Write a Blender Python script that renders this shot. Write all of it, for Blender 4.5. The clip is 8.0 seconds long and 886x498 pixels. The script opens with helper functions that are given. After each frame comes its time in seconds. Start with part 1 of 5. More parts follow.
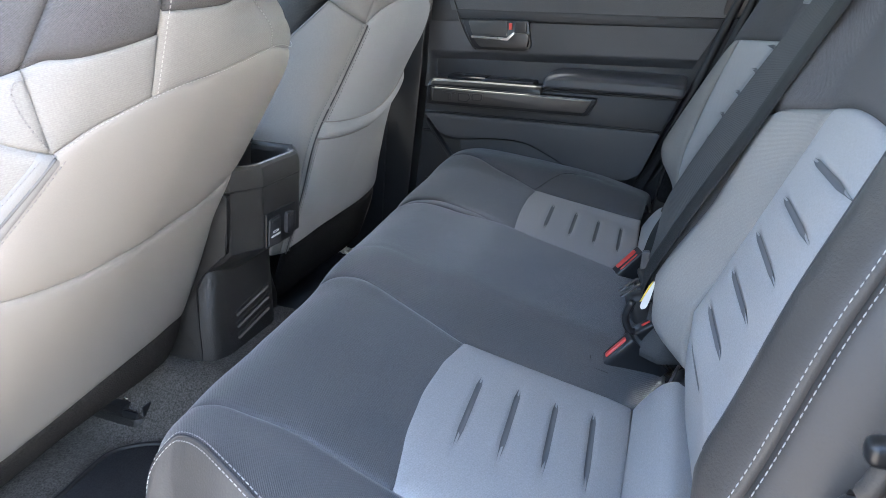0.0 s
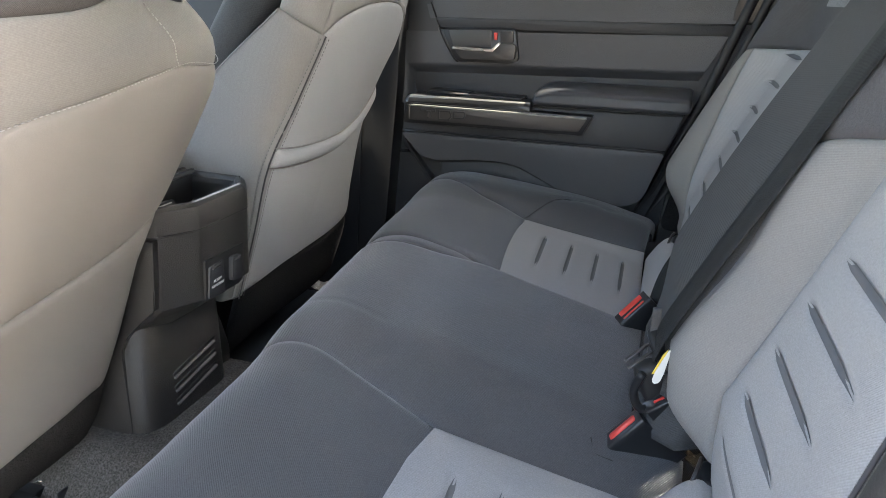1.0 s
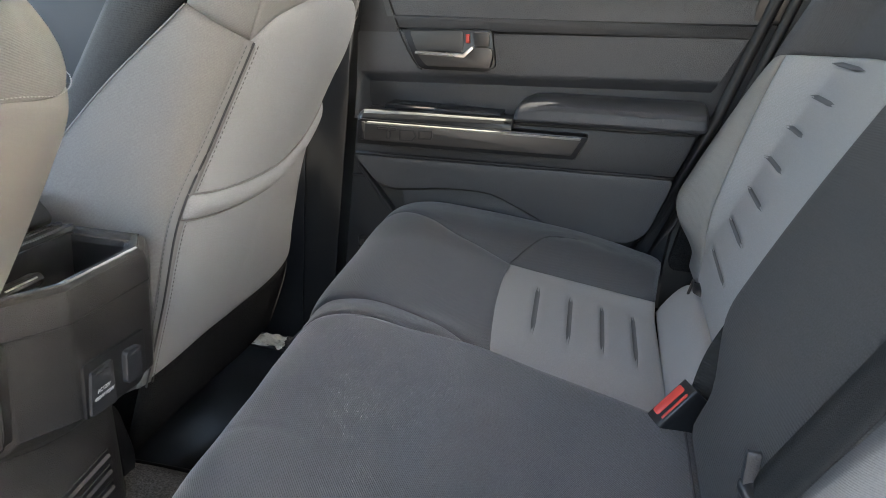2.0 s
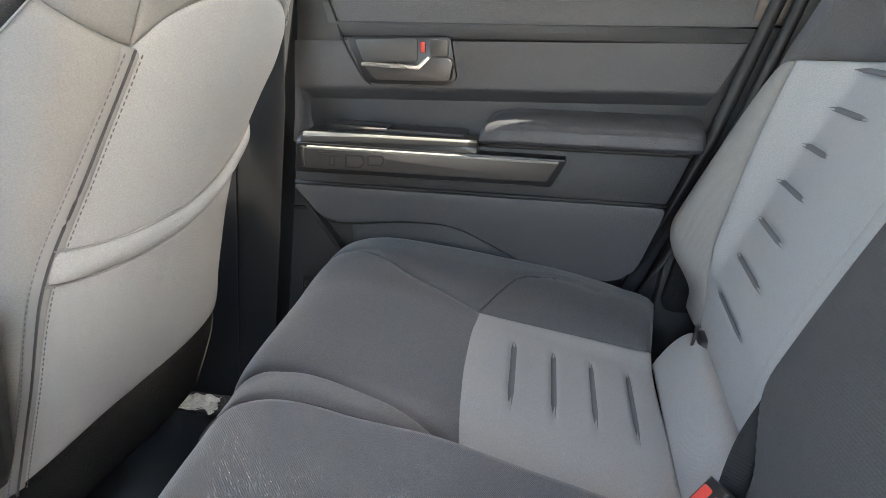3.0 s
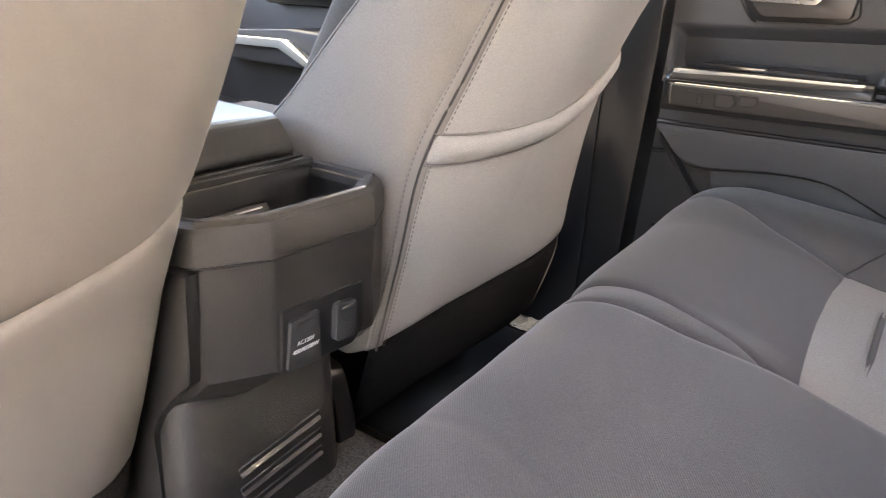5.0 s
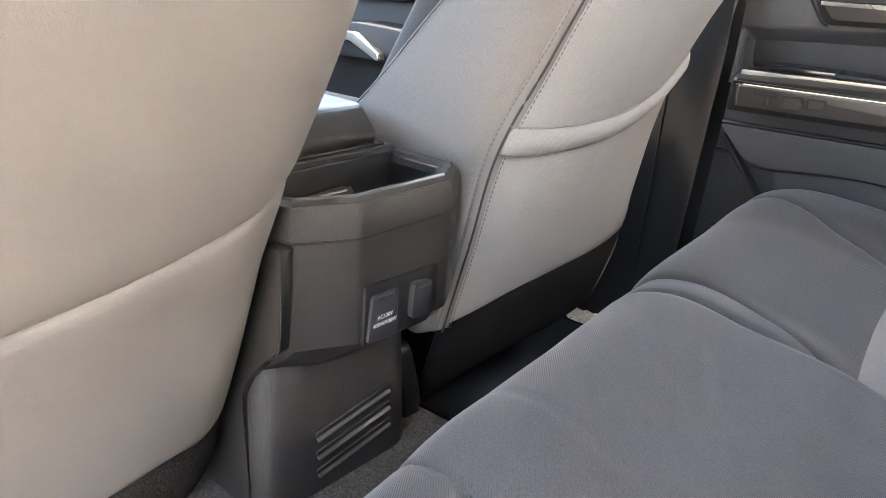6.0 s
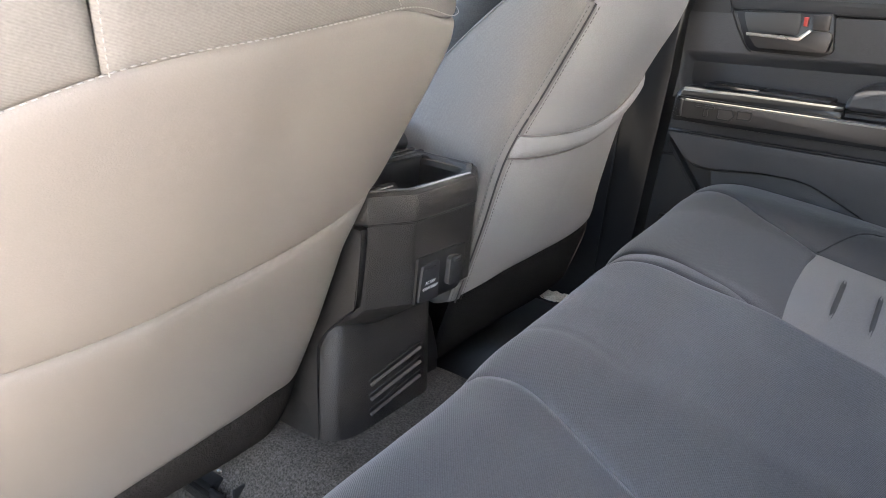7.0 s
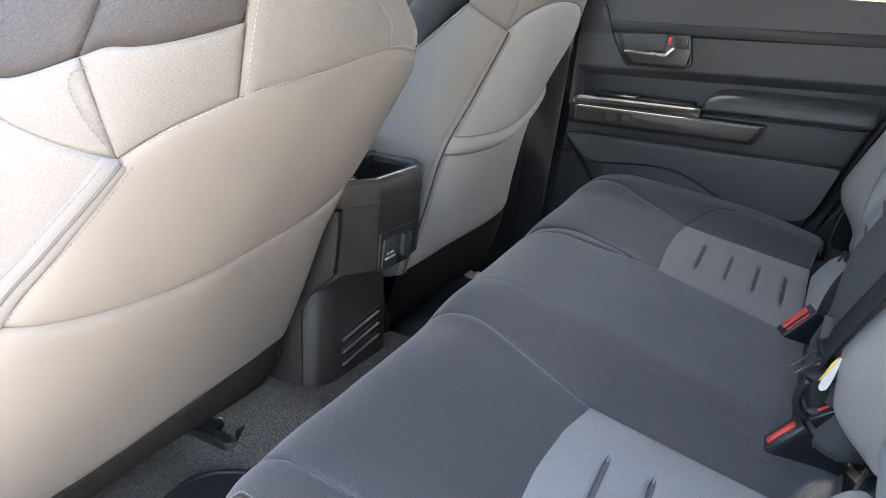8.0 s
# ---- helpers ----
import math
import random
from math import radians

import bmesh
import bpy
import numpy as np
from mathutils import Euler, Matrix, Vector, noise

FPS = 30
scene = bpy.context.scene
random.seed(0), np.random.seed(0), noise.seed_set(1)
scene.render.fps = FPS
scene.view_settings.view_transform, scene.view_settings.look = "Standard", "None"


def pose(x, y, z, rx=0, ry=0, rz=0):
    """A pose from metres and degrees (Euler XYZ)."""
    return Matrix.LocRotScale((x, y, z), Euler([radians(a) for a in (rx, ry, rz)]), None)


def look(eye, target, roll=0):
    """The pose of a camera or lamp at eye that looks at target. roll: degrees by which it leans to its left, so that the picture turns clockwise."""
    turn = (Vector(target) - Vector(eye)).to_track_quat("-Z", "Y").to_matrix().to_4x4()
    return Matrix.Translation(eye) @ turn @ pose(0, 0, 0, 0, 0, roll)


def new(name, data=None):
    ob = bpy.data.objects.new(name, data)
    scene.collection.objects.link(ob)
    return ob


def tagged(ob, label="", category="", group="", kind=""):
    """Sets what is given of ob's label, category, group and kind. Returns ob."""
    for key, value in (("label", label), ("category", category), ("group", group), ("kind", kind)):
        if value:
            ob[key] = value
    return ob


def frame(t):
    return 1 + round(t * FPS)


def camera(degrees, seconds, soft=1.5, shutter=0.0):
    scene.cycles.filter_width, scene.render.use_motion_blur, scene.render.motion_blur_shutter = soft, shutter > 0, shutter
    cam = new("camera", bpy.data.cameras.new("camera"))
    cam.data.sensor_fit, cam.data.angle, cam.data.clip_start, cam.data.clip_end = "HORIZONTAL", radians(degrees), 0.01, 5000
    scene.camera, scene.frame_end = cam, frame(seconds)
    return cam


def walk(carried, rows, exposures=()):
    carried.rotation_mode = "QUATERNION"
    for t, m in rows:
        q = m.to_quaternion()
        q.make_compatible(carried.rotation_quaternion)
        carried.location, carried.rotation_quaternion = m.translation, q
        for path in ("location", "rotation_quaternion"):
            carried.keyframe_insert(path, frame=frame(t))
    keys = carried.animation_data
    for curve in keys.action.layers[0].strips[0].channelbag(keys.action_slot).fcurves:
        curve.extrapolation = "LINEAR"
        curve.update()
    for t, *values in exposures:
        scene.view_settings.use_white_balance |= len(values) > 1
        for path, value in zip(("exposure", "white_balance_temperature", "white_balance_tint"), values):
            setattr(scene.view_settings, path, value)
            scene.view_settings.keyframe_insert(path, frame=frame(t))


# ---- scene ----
cam = camera(60.4, 8.0, soft=0.8, shutter=0.15)
PATH = [
    (0, (0.201, -1.02, 0.691), (-0.323, 0.789, 0.019), 3.3),
    (0.5, (0.198, -0.913, 0.687), (-0.34, 0.897, 0.026), 2.9),
    (1, (0.178, -0.838, 0.682), (-0.34, 0.982, 0.034), 2.7),
    (1.5, (0.128, -0.711, 0.675), (-0.332, 1.125, 0.027), 2.5),
    (1.7, (0.102, -0.656, 0.677), (-0.325, 1.185, 0.024), 2.7),
    (2.8, (0.038, -0.422, 0.658), (-0.26, 1.455, 0.034), 2.8),
    (3, (0.042, -0.396, 0.654), (-0.251, 1.486, 0.044), 2.5),
    (3.5, (0.046, -0.347, 0.641), (-0.252, 1.541, 0.053), 2.7),
    (4, (0.05, -0.349, 0.638), (-0.426, 1.499, 0.04), 2.3),
    (4.5, (0.051, -0.38, 0.618), (-0.751, 1.335, -0.026), 2.3),
    (5, (0.051, -0.419, 0.596), (-1.042, 1.105, -0.1), 2.4),
    (5.2, (0.053, -0.426, 0.589), (-1.108, 1.04, -0.121), 2.5),
    (6.3, (0.06, -0.506, 0.608), (-1.127, 0.937, -0.107), 3.4),
    (6.5, (0.069, -0.549, 0.614), (-1.092, 0.916, -0.098), 3.6),
    (7, (0.095, -0.673, 0.638), (-0.961, 0.878, -0.054), 4.2),
    (7.5, (0.131, -0.776, 0.654), (-0.813, 0.858, -0.009), 3.9),
    (8, (0.163, -0.896, 0.669), (-0.686, 0.792, 0.016), 4.3),
]
walk(cam, [(t, look(eye, target, roll)) for t, eye, target, roll in PATH],
     exposures=[(0, 4.4, 6300, 9), (0.5, 4.42, 6750, 9), (1.0, 4.43, 7250, 10), (1.5, 4.45, 7360, 10), (3.5, 5.13, 7560, 10), (4.5, 5.06, 8210, 14), (5.0, 5.15, 8410, 20), (6.5, 5.11, 7260, 14), (7.0, 4.73, 7250, 14), (8, 4.4, 6900, 11)])

# ---- world, sun ----
SUN_WAY = Vector((2.8, 1.0, 2.72)).normalized()
world = bpy.data.worlds.new("sky")
scene.world = world
world.use_nodes = True
wt = world.node_tree
sky = wt.nodes.new("ShaderNodeTexSky")
sky.sky_type = "NISHITA"
sky.sun_disc = False
sky.dust_density = 4.0
sky.sun_elevation = math.asin(SUN_WAY.z)
sky.sun_rotation = math.atan2(SUN_WAY.x, SUN_WAY.y)
wt.links.new(sky.outputs[0], wt.nodes["Background"].inputs[0])
wt.nodes["Background"].inputs[1].default_value = 0.15
sun = new("sun", bpy.data.lights.new("sun", "SUN"))
sun.data.energy, sun.data.angle, sun.data.color = 5.0, radians(0.5), (1.0, 0.95, 0.88)
sun.matrix_world = look((0, 0, 0), -SUN_WAY)
sun.location = (0.5, 0.2, 4)


# ---- materials ----
def mat(name, col, rough=0.6, metal=0.0, var=0.15, var_scale=6.0, grain=300.0, bump=0.15, dist=0.0006,
        weave=0.0, period=0.002, axis=(1.0, 0.0, 0.0), sheen=0.0, spec=0.5, coat=0.0, speck=0.0, rib=0.0, cell=0.0):
    """Procedural surface: a base colour varied at two scales, fine relief and, where asked, a woven rib."""
    m = bpy.data.materials.new(name)
    m.use_nodes = True
    nt = m.node_tree
    b = nt.nodes["Principled BSDF"]
    L = nt.links.new
    b.inputs["Roughness"].default_value = rough
    b.inputs["Metallic"].default_value = metal
    b.inputs["Specular IOR Level"].default_value = spec
    b.inputs["Coat Weight"].default_value = coat
    b.inputs["Sheen Weight"].default_value = sheen
    b.inputs["Sheen Roughness"].default_value = 0.4
    co = nt.nodes.new("ShaderNodeTexCoord")
    n1 = nt.nodes.new("ShaderNodeTexNoise")
    n1.inputs["Scale"].default_value = var_scale
    n1.inputs["Detail"].default_value = 5
    n2 = nt.nodes.new("ShaderNodeTexNoise")
    n2.inputs["Scale"].default_value = grain
    n2.inputs["Detail"].default_value = 3
    L(co.outputs["Object"], n1.inputs["Vector"])
    L(co.outputs["Object"], n2.inputs["Vector"])
    mix = nt.nodes.new("ShaderNodeMix")
    mix.data_type = "RGBA"
    c = Vector(col)
    lo, hi = c * (1 - var), c * (1 + var)
    mix.inputs[6].default_value = (*lo, 1)
    mix.inputs[7].default_value = (*hi, 1)
    L(n1.outputs["Fac"], mix.inputs[0])
    last = mix.outputs[2]
    if speck:
        m2 = nt.nodes.new("ShaderNodeMix")
        m2.data_type = "RGBA"
        m2.blend_type = "MULTIPLY"
        m2.inputs[0].default_value = 1.0
        ramp = nt.nodes.new("ShaderNodeMapRange")
        ramp.inputs[1].default_value, ramp.inputs[2].default_value = 0.3, 0.7
        ramp.inputs[3].default_value, ramp.inputs[4].default_value = 1 - speck, 1 + speck
        L(n2.outputs["Fac"], ramp.inputs[0])
        L(last, m2.inputs[6])
        L(ramp.outputs[0], m2.inputs[7])
        last = m2.outputs[2]
    L(last, b.inputs["Base Color"])
    rr = nt.nodes.new("ShaderNodeMapRange")
    rr.inputs[3].default_value, rr.inputs[4].default_value = max(0.02, rough - 0.08), min(1, rough + 0.08)
    L(n1.outputs["Fac"], rr.inputs[0])
    L(rr.outputs[0], b.inputs["Roughness"])
    bp = nt.nodes.new("ShaderNodeBump")
    bp.inputs["Strength"].default_value = bump
    bp.inputs["Distance"].default_value = dist
    height = n2.outputs["Fac"]
    if weave:
        mp = nt.nodes.new("ShaderNodeMapping")
        mp.inputs["Scale"].default_value = tuple(0.628 / period * a for a in axis)
        L(co.outputs["Object"], mp.inputs["Vector"])
        wv = nt.nodes.new("ShaderNodeTexWave")
        wv.wave_type, wv.bands_direction = "BANDS", "DIAGONAL"
        wv.inputs["Scale"].default_value = 1.0
        wv.inputs["Distortion"].default_value = 0.25
        L(mp.outputs[0], wv.inputs["Vector"])
        ad = nt.nodes.new("ShaderNodeMath")
        ad.operation = "MULTIPLY_ADD"
        L(wv.outputs["Fac"], ad.inputs[0])
        ad.inputs[1].default_value = weave
        L(n2.outputs["Fac"], ad.inputs[2])
        height = ad.outputs[0]
        if rib:
            m3 = nt.nodes.new("ShaderNodeMix")
            m3.data_type = "RGBA"
            m3.blend_type = "MULTIPLY"
            m3.inputs[0].default_value = 1.0
            r3 = nt.nodes.new("ShaderNodeMapRange")
            r3.inputs[3].default_value, r3.inputs[4].default_value = 1 - rib, 1 + rib
            L(wv.outputs["Fac"], r3.inputs[0])
            L(last, m3.inputs[6])
            L(r3.outputs[0], m3.inputs[7])
            L(m3.outputs[2], b.inputs["Base Color"])
    if cell:
        vo = nt.nodes.new("ShaderNodeTexVoronoi")
        vo.feature = "DISTANCE_TO_EDGE"
        vo.inputs["Scale"].default_value = cell
        vo.inputs["Randomness"].default_value = 0.95
        L(co.outputs["Object"], vo.inputs["Vector"])
        r4 = nt.nodes.new("ShaderNodeMapRange")
        r4.inputs[2].default_value = 0.25
        r4.inputs[4].default_value = 1.6
        L(vo.outputs["Distance"], r4.inputs[0])
        a4 = nt.nodes.new("ShaderNodeMath")
        a4.operation = "ADD"
        L(r4.outputs[0], a4.inputs[0])
        L(height, a4.inputs[1])
        height = a4.outputs[0]
    L(height, bp.inputs["Height"])
    L(bp.outputs[0], b.inputs["Normal"])
    return m


# LIGHT leans blue, LIGHT_SOFT warm: sky and ground light put into the tints
LIGHT = mat("light_grey_cloth", (0.293, 0.298, 0.305), 0.85, var=0.05, grain=700, bump=0.5, dist=0.0005, weave=0.25, period=0.0012, axis=(0.8, 0.6, 0.3), sheen=0.03, spec=0.2, speck=0.12, rib=0.04)
LIGHT_KNIT = mat("light_grey_knit", (0.208, 0.204, 0.198), 0.9, var=0.04, grain=700, bump=0.5, dist=0.0005, weave=0.3, period=0.0014, axis=(0.1, 0.3, 1.0), sheen=0.03, spec=0.2, speck=0.09, rib=0.04)
LIGHT_SOFT = mat("warm_lit_leatherette", (0.228, 0.214, 0.203), 0.62, var=0.04, grain=900, bump=0.25, dist=0.0004, spec=0.35, speck=0.03)
DARK = mat("charcoal_cloth", (0.060, 0.063, 0.069), 0.62, var=0.10, grain=800, bump=0.5, dist=0.0006, weave=0.6, period=0.0016, axis=(0.8, 0.6, 0.2), sheen=0.27, spec=0.5, speck=0.26, rib=0.10)
DARK_RIB = mat("charcoal_ribbed_cloth", (0.054, 0.055, 0.056), 0.9, var=0.08, grain=700, bump=0.6, dist=0.0007, weave=0.3, period=0.0023, axis=(0.1, 0.1, 1.0), sheen=0.03, spec=0.2, speck=0.15)
# darker grey for the bottoms of the pressed pleats
PLEAT = mat("pleat_groove_grey", (0.125, 0.128, 0.135), 0.9, var=0.08, grain=900, bump=0.3, spec=0.2)
VINYL = mat("grey_vinyl", (0.070, 0.067, 0.064), 0.55, var=0.08, grain=450, bump=0.6, dist=0.0006, spec=0.4)
SEAM = mat("dark_seam_thread", (0.04, 0.04, 0.045), 0.8, bump=0.1)
SEAM_PALE = mat("pale_seam_thread", (0.33, 0.32, 0.31), 0.8, bump=0.1)
ZIP_BAND = mat("grey_zip_band", (0.205, 0.202, 0.200), 0.85, var=0.06, grain=700, bump=0.4, spec=0.2)
DARK_TWILL = mat("charcoal_twill", (0.076, 0.076, 0.080), 0.9, var=0.08, grain=700, bump=0.6, dist=0.0006, weave=0.7, period=0.0014, axis=(0.3, 1.0, -0.8), sheen=0.03, spec=0.2, speck=0.15)
VINYL_DARK = mat("dark_grey_vinyl", (0.053, 0.050, 0.047), 0.55, var=0.08, grain=450, bump=0.6, dist=0.0006, spec=0.4)
SEAM_GREY = mat("grey_seam_thread", (0.19, 0.18, 0.18), 0.8, bump=0.1)
SEAM_MID = mat("dark_grey_seam_thread", (0.10, 0.10, 0.10), 0.8, bump=0.1)
WHITE_THREAD = mat("white_thread", (0.38, 0.376, 0.37), 0.7, bump=0.1)
PLASTIC = mat("black_grained_plastic", (0.0200, 0.0190, 0.0182), 0.40, var=0.12, grain=900, bump=0.45, dist=0.00030, spec=0.6, cell=620)
PLASTIC_DOOR = mat("charcoal_grained_plastic", (0.030, 0.0312, 0.0345), 0.40, var=0.1, grain=800, bump=0.40, dist=0.00024, spec=0.38, cell=480, speck=0.14)
PADDED = mat("charcoal_padded_vinyl", (0.050, 0.0518, 0.057), 0.42, var=0.1, grain=800, bump=0.40, dist=0.00024, spec=0.42, cell=420, speck=0.14)
PLASTIC_SMOOTH = mat("black_satin_plastic", (0.014, 0.0145, 0.016), 0.33, var=0.1, grain=200, bump=0.05, spec=0.38)
LID = mat("black_soft_lid", (0.030, 0.031, 0.033), 0.32, var=0.08, grain=420, bump=0.3, dist=0.0004, spec=0.6)
RUBBER = mat("black_rubber", (0.012, 0.012, 0.013), 0.6, bump=0.15)
SATIN = mat("satin_grey_trim", (0.050, 0.047, 0.046), 0.40, metal=0.35, var=0.06, grain=800, bump=0.05)
BAR = mat("black_matt_plastic", (0.055, 0.055, 0.055), 0.45, var=0.08, grain=900, bump=0.1, dist=0.0002, spec=0.4)
# pale tone that stands for sunlight on the door bars
SUNLIT_TRIM = mat("sunlit_trim_tone", (0.20, 0.20, 0.182), 0.40, var=0.05, grain=600, bump=0.05, spec=0.5)
RIM = mat("satin_black_rim", (0.040, 0.042, 0.045), 0.20, var=0.05, grain=300, bump=0.03, spec=0.9)
GLOSS = mat("black_gloss_plastic", (0.02, 0.021, 0.023), 0.16, var=0.05, grain=200, bump=0.03, spec=0.7)
SILVER = mat("satin_silver", (0.55, 0.53, 0.50), 0.28, metal=0.85, var=0.05, grain=800, bump=0.04)
CHROME = mat("bright_steel", (0.70, 0.70, 0.70), 0.18, metal=1.0, var=0.04, bump=0.02)
CARPET = mat("grey_carpet", (0.098, 0.092, 0.084), 0.95, var=0.25, var_scale=60, grain=420, bump=1.0, dist=0.003, sheen=0.02, spec=0.1, speck=0.50)
# lighter copy of the felt, for the driver skirt lit from the doorway
LIT_SKIRT_FELT = mat("lit_skirt_felt", (0.027, 0.025, 0.0235), 0.95, var=0.3, var_scale=50, grain=480, bump=1.0, dist=0.002, spec=0.1, speck=0.6)
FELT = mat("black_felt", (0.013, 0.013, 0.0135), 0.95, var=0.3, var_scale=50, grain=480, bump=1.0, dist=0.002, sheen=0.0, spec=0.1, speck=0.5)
MAT_PILE = mat("floor_mat_pile", (0.035, 0.036, 0.040), 0.95, var=0.2, grain=600, bump=0.9, dist=0.002, spec=0.1, speck=0.4)
WEB = mat("black_webbing", (0.020, 0.021, 0.0215), 0.7, var=0.05, grain=900, bump=0.6, dist=0.0006, weave=0.7, period=0.0022, axis=(0.3, 1.0, -1.0), spec=0.15)
RED = mat("red_button_plastic", (0.50, 0.040, 0.03), 0.35, var=0.05, bump=0.03)
WHITE_LABEL = mat("white_label", (0.62, 0.60, 0.56), 0.6, var=0.05, bump=0.05)
YELLOW_LABEL = mat("yellow_label", (0.65, 0.45, 0.05), 0.6, var=0.05, bump=0.05)
GREY_PRINT = mat("pale_print", (0.55, 0.55, 0.55), 0.6, bump=0.02)
HEADLINER = mat("light_headliner_cloth", (0.54, 0.53, 0.51), 0.95, var=0.05, grain=900, bump=0.4, spec=0.1)
BODY = mat("silver_body_paint", (0.45, 0.45, 0.45), 0.3, metal=0.4, var=0.04, coat=0.6, bump=0.02)
GROUND = mat("pale_concrete", (0.285, 0.260, 0.230), 0.9, var=0.25, var_scale=1.5, grain=60, bump=0.5, dist=0.004, spec=0.2, speck=0.2)
# beige tone for the ledge top, with the sunlight already in it
LEDGE_LIT = mat("sunlit_ledge_tone", (0.34, 0.32, 0.27), 0.6, var=0.05, grain=500, bump=0.3)


def pane_glass(name, tint):
    """Thin car glass: tinted see-through with a mirror gloss."""
    m = bpy.data.materials.new(name)
    m.use_nodes = True
    nt = m.node_tree
    nt.nodes.remove(nt.nodes["Principled BSDF"])
    see = nt.nodes.new("ShaderNodeBsdfTransparent")
    see.inputs[0].default_value = (*tint, 1)
    shine = nt.nodes.new("ShaderNodeBsdfGlossy")
    shine.inputs["Roughness"].default_value = 0.0
    mx = nt.nodes.new("ShaderNodeMixShader")
    mx.inputs[0].default_value = 0.06
    nt.links.new(see.outputs[0], mx.inputs[1])
    nt.links.new(shine.outputs[0], mx.inputs[2])
    nt.links.new(mx.outputs[0], nt.nodes["Material Output"].inputs["Surface"])
    return m


GLASS = pane_glass("window_glass", (0.86, 0.92, 0.90))
# glass of the back window: passes sky light, stops the direct sun
PRIVACY = bpy.data.materials.new("privacy_window_glass")
PRIVACY.use_nodes = True
_g = PRIVACY.node_tree.nodes["Principled BSDF"]
_g.inputs["Base Color"].default_value = (0.50, 0.525, 0.53, 1)
_g.inputs["Transmission Weight"].default_value = 1.0
_g.inputs["Roughness"].default_value = 0.0
_g.inputs["IOR"].default_value = 1.45
TINTED = pane_glass("tinted_window_glass", (0.53, 0.54, 0.54))


# ---- builders ----
def thing(name, label="", category="", group="", kind="", at=(0, 0, 0)):
    ob = new(name)
    ob.empty_display_size = 0.05
    ob.location = at
    return tagged(ob, label, category, group, kind)


def finish(name, verts, faces, material, parent=None, label="", smooth=True):
    me = bpy.data.meshes.new(name)
    me.from_pydata([tuple(v) for v in verts], [], faces)
    me.update()
    if smooth:
        me.polygons.foreach_set("use_smooth", [True] * len(me.polygons))
    me.materials.append(material)
    ob = new(name, me)
    if parent is not None:
        ob.parent = parent
        if parent.parent is None:
            ob.matrix_parent_inverse = Matrix.Translation(-parent.location)
    return tagged(ob, label)


def part(name, bm, material, parent=None, label="", smooth=True):
    me = bpy.data.meshes.new(name)
    bmesh.ops.recalc_face_normals(bm, faces=bm.faces)
    bm.to_mesh(me)
    bm.free()
    if smooth:
        me.polygons.foreach_set("use_smooth", [True] * len(me.polygons))
        me.set_sharp_from_angle(angle=radians(40))
    me.materials.append(material)
    ob = new(name, me)
    if parent is not None:
        ob.parent = parent
        if parent.parent is None:
            ob.matrix_parent_inverse = Matrix.Translation(-parent.location)
    return tagged(ob, label)


def spline(pts, n):
    """n points evenly spread along a Catmull-Rom curve through pts."""
    P = [np.array(p, float) for p in pts]
    if len(P) == 2:
        return [P[0] + (P[1] - P[0]) * i / (n - 1) for i in range(n)]
    E = [2 * P[0] - P[1]] + P + [2 * P[-1] - P[-2]]
    fine = []
    for i in range(1, len(E) - 2):
        for j in range(12):
            t = j / 12
            a, b, c, d = E[i - 1], E[i], E[i + 1], E[i + 2]
            fine.append(0.5 * (2 * b + (c - a) * t + (2 * a - 5 * b + 4 * c - d) * t * t + (3 * b - a - 3 * c + d) * t ** 3))
    fine.append(P[-1])
    F = np.array(fine)
    s = np.concatenate([[0], np.cumsum(np.linalg.norm(np.diff(F, axis=0), axis=1))])
    u = np.linspace(0, s[-1], n)
    return [np.array([np.interp(x, s, F[:, k]) for k in range(F.shape[1])]) for x in u]


def table(x, rows):
    """Smooth look-up in rows of (x, value...)."""
    xs = [r[0] for r in rows]
    if x <= xs[0]:
        return np.array(rows[0][1:], float)
    if x >= xs[-1]:
        return np.array(rows[-1][1:], float)
    i = max(k for k in range(len(xs) - 1) if xs[k] <= x)
    p = [np.array(rows[min(max(k, 0), len(rows) - 1)][1:], float) for k in (i - 1, i, i + 1, i + 2)]
    X = [xs[min(max(k, 0), len(rows) - 1)] for k in (i - 1, i, i + 1, i + 2)]
    h = X[2] - X[1]
    t = (x - X[1]) / h
    m1 = (p[2] - p[0]) / (X[2] - X[0]) * h
    m2 = (p[3] - p[1]) / (X[3] - X[1]) * h
    return (2 * t ** 3 - 3 * t * t + 1) * p[1] + (t ** 3 - 2 * t * t + t) * m1 + (-2 * t ** 3 + 3 * t * t) * p[2] + (t ** 3 - t * t) * m2


def step(a, b, x):
    t = min(1, max(0, (x - a) / (b - a)))
    return t * t * (3 - 2 * t)


def seg_dist(p, a, b):
    d = b - a
    t = max(0, min(1, np.dot(p - a, d) / max(1e-9, np.dot(d, d))))
    return np.linalg.norm(p - a - t * d), t


def normal_at(lift, p, e=0.002):
    a = lift(p[0] + e, p[1]) - lift(p[0] - e, p[1])
    b = lift(p[0], p[1] + e) - lift(p[0], p[1] - e)
    n = np.cross(a, b)
    k = np.linalg.norm(n)
    return n / k if k > 1e-9 else np.array((0.0, 0.0, 0.0))


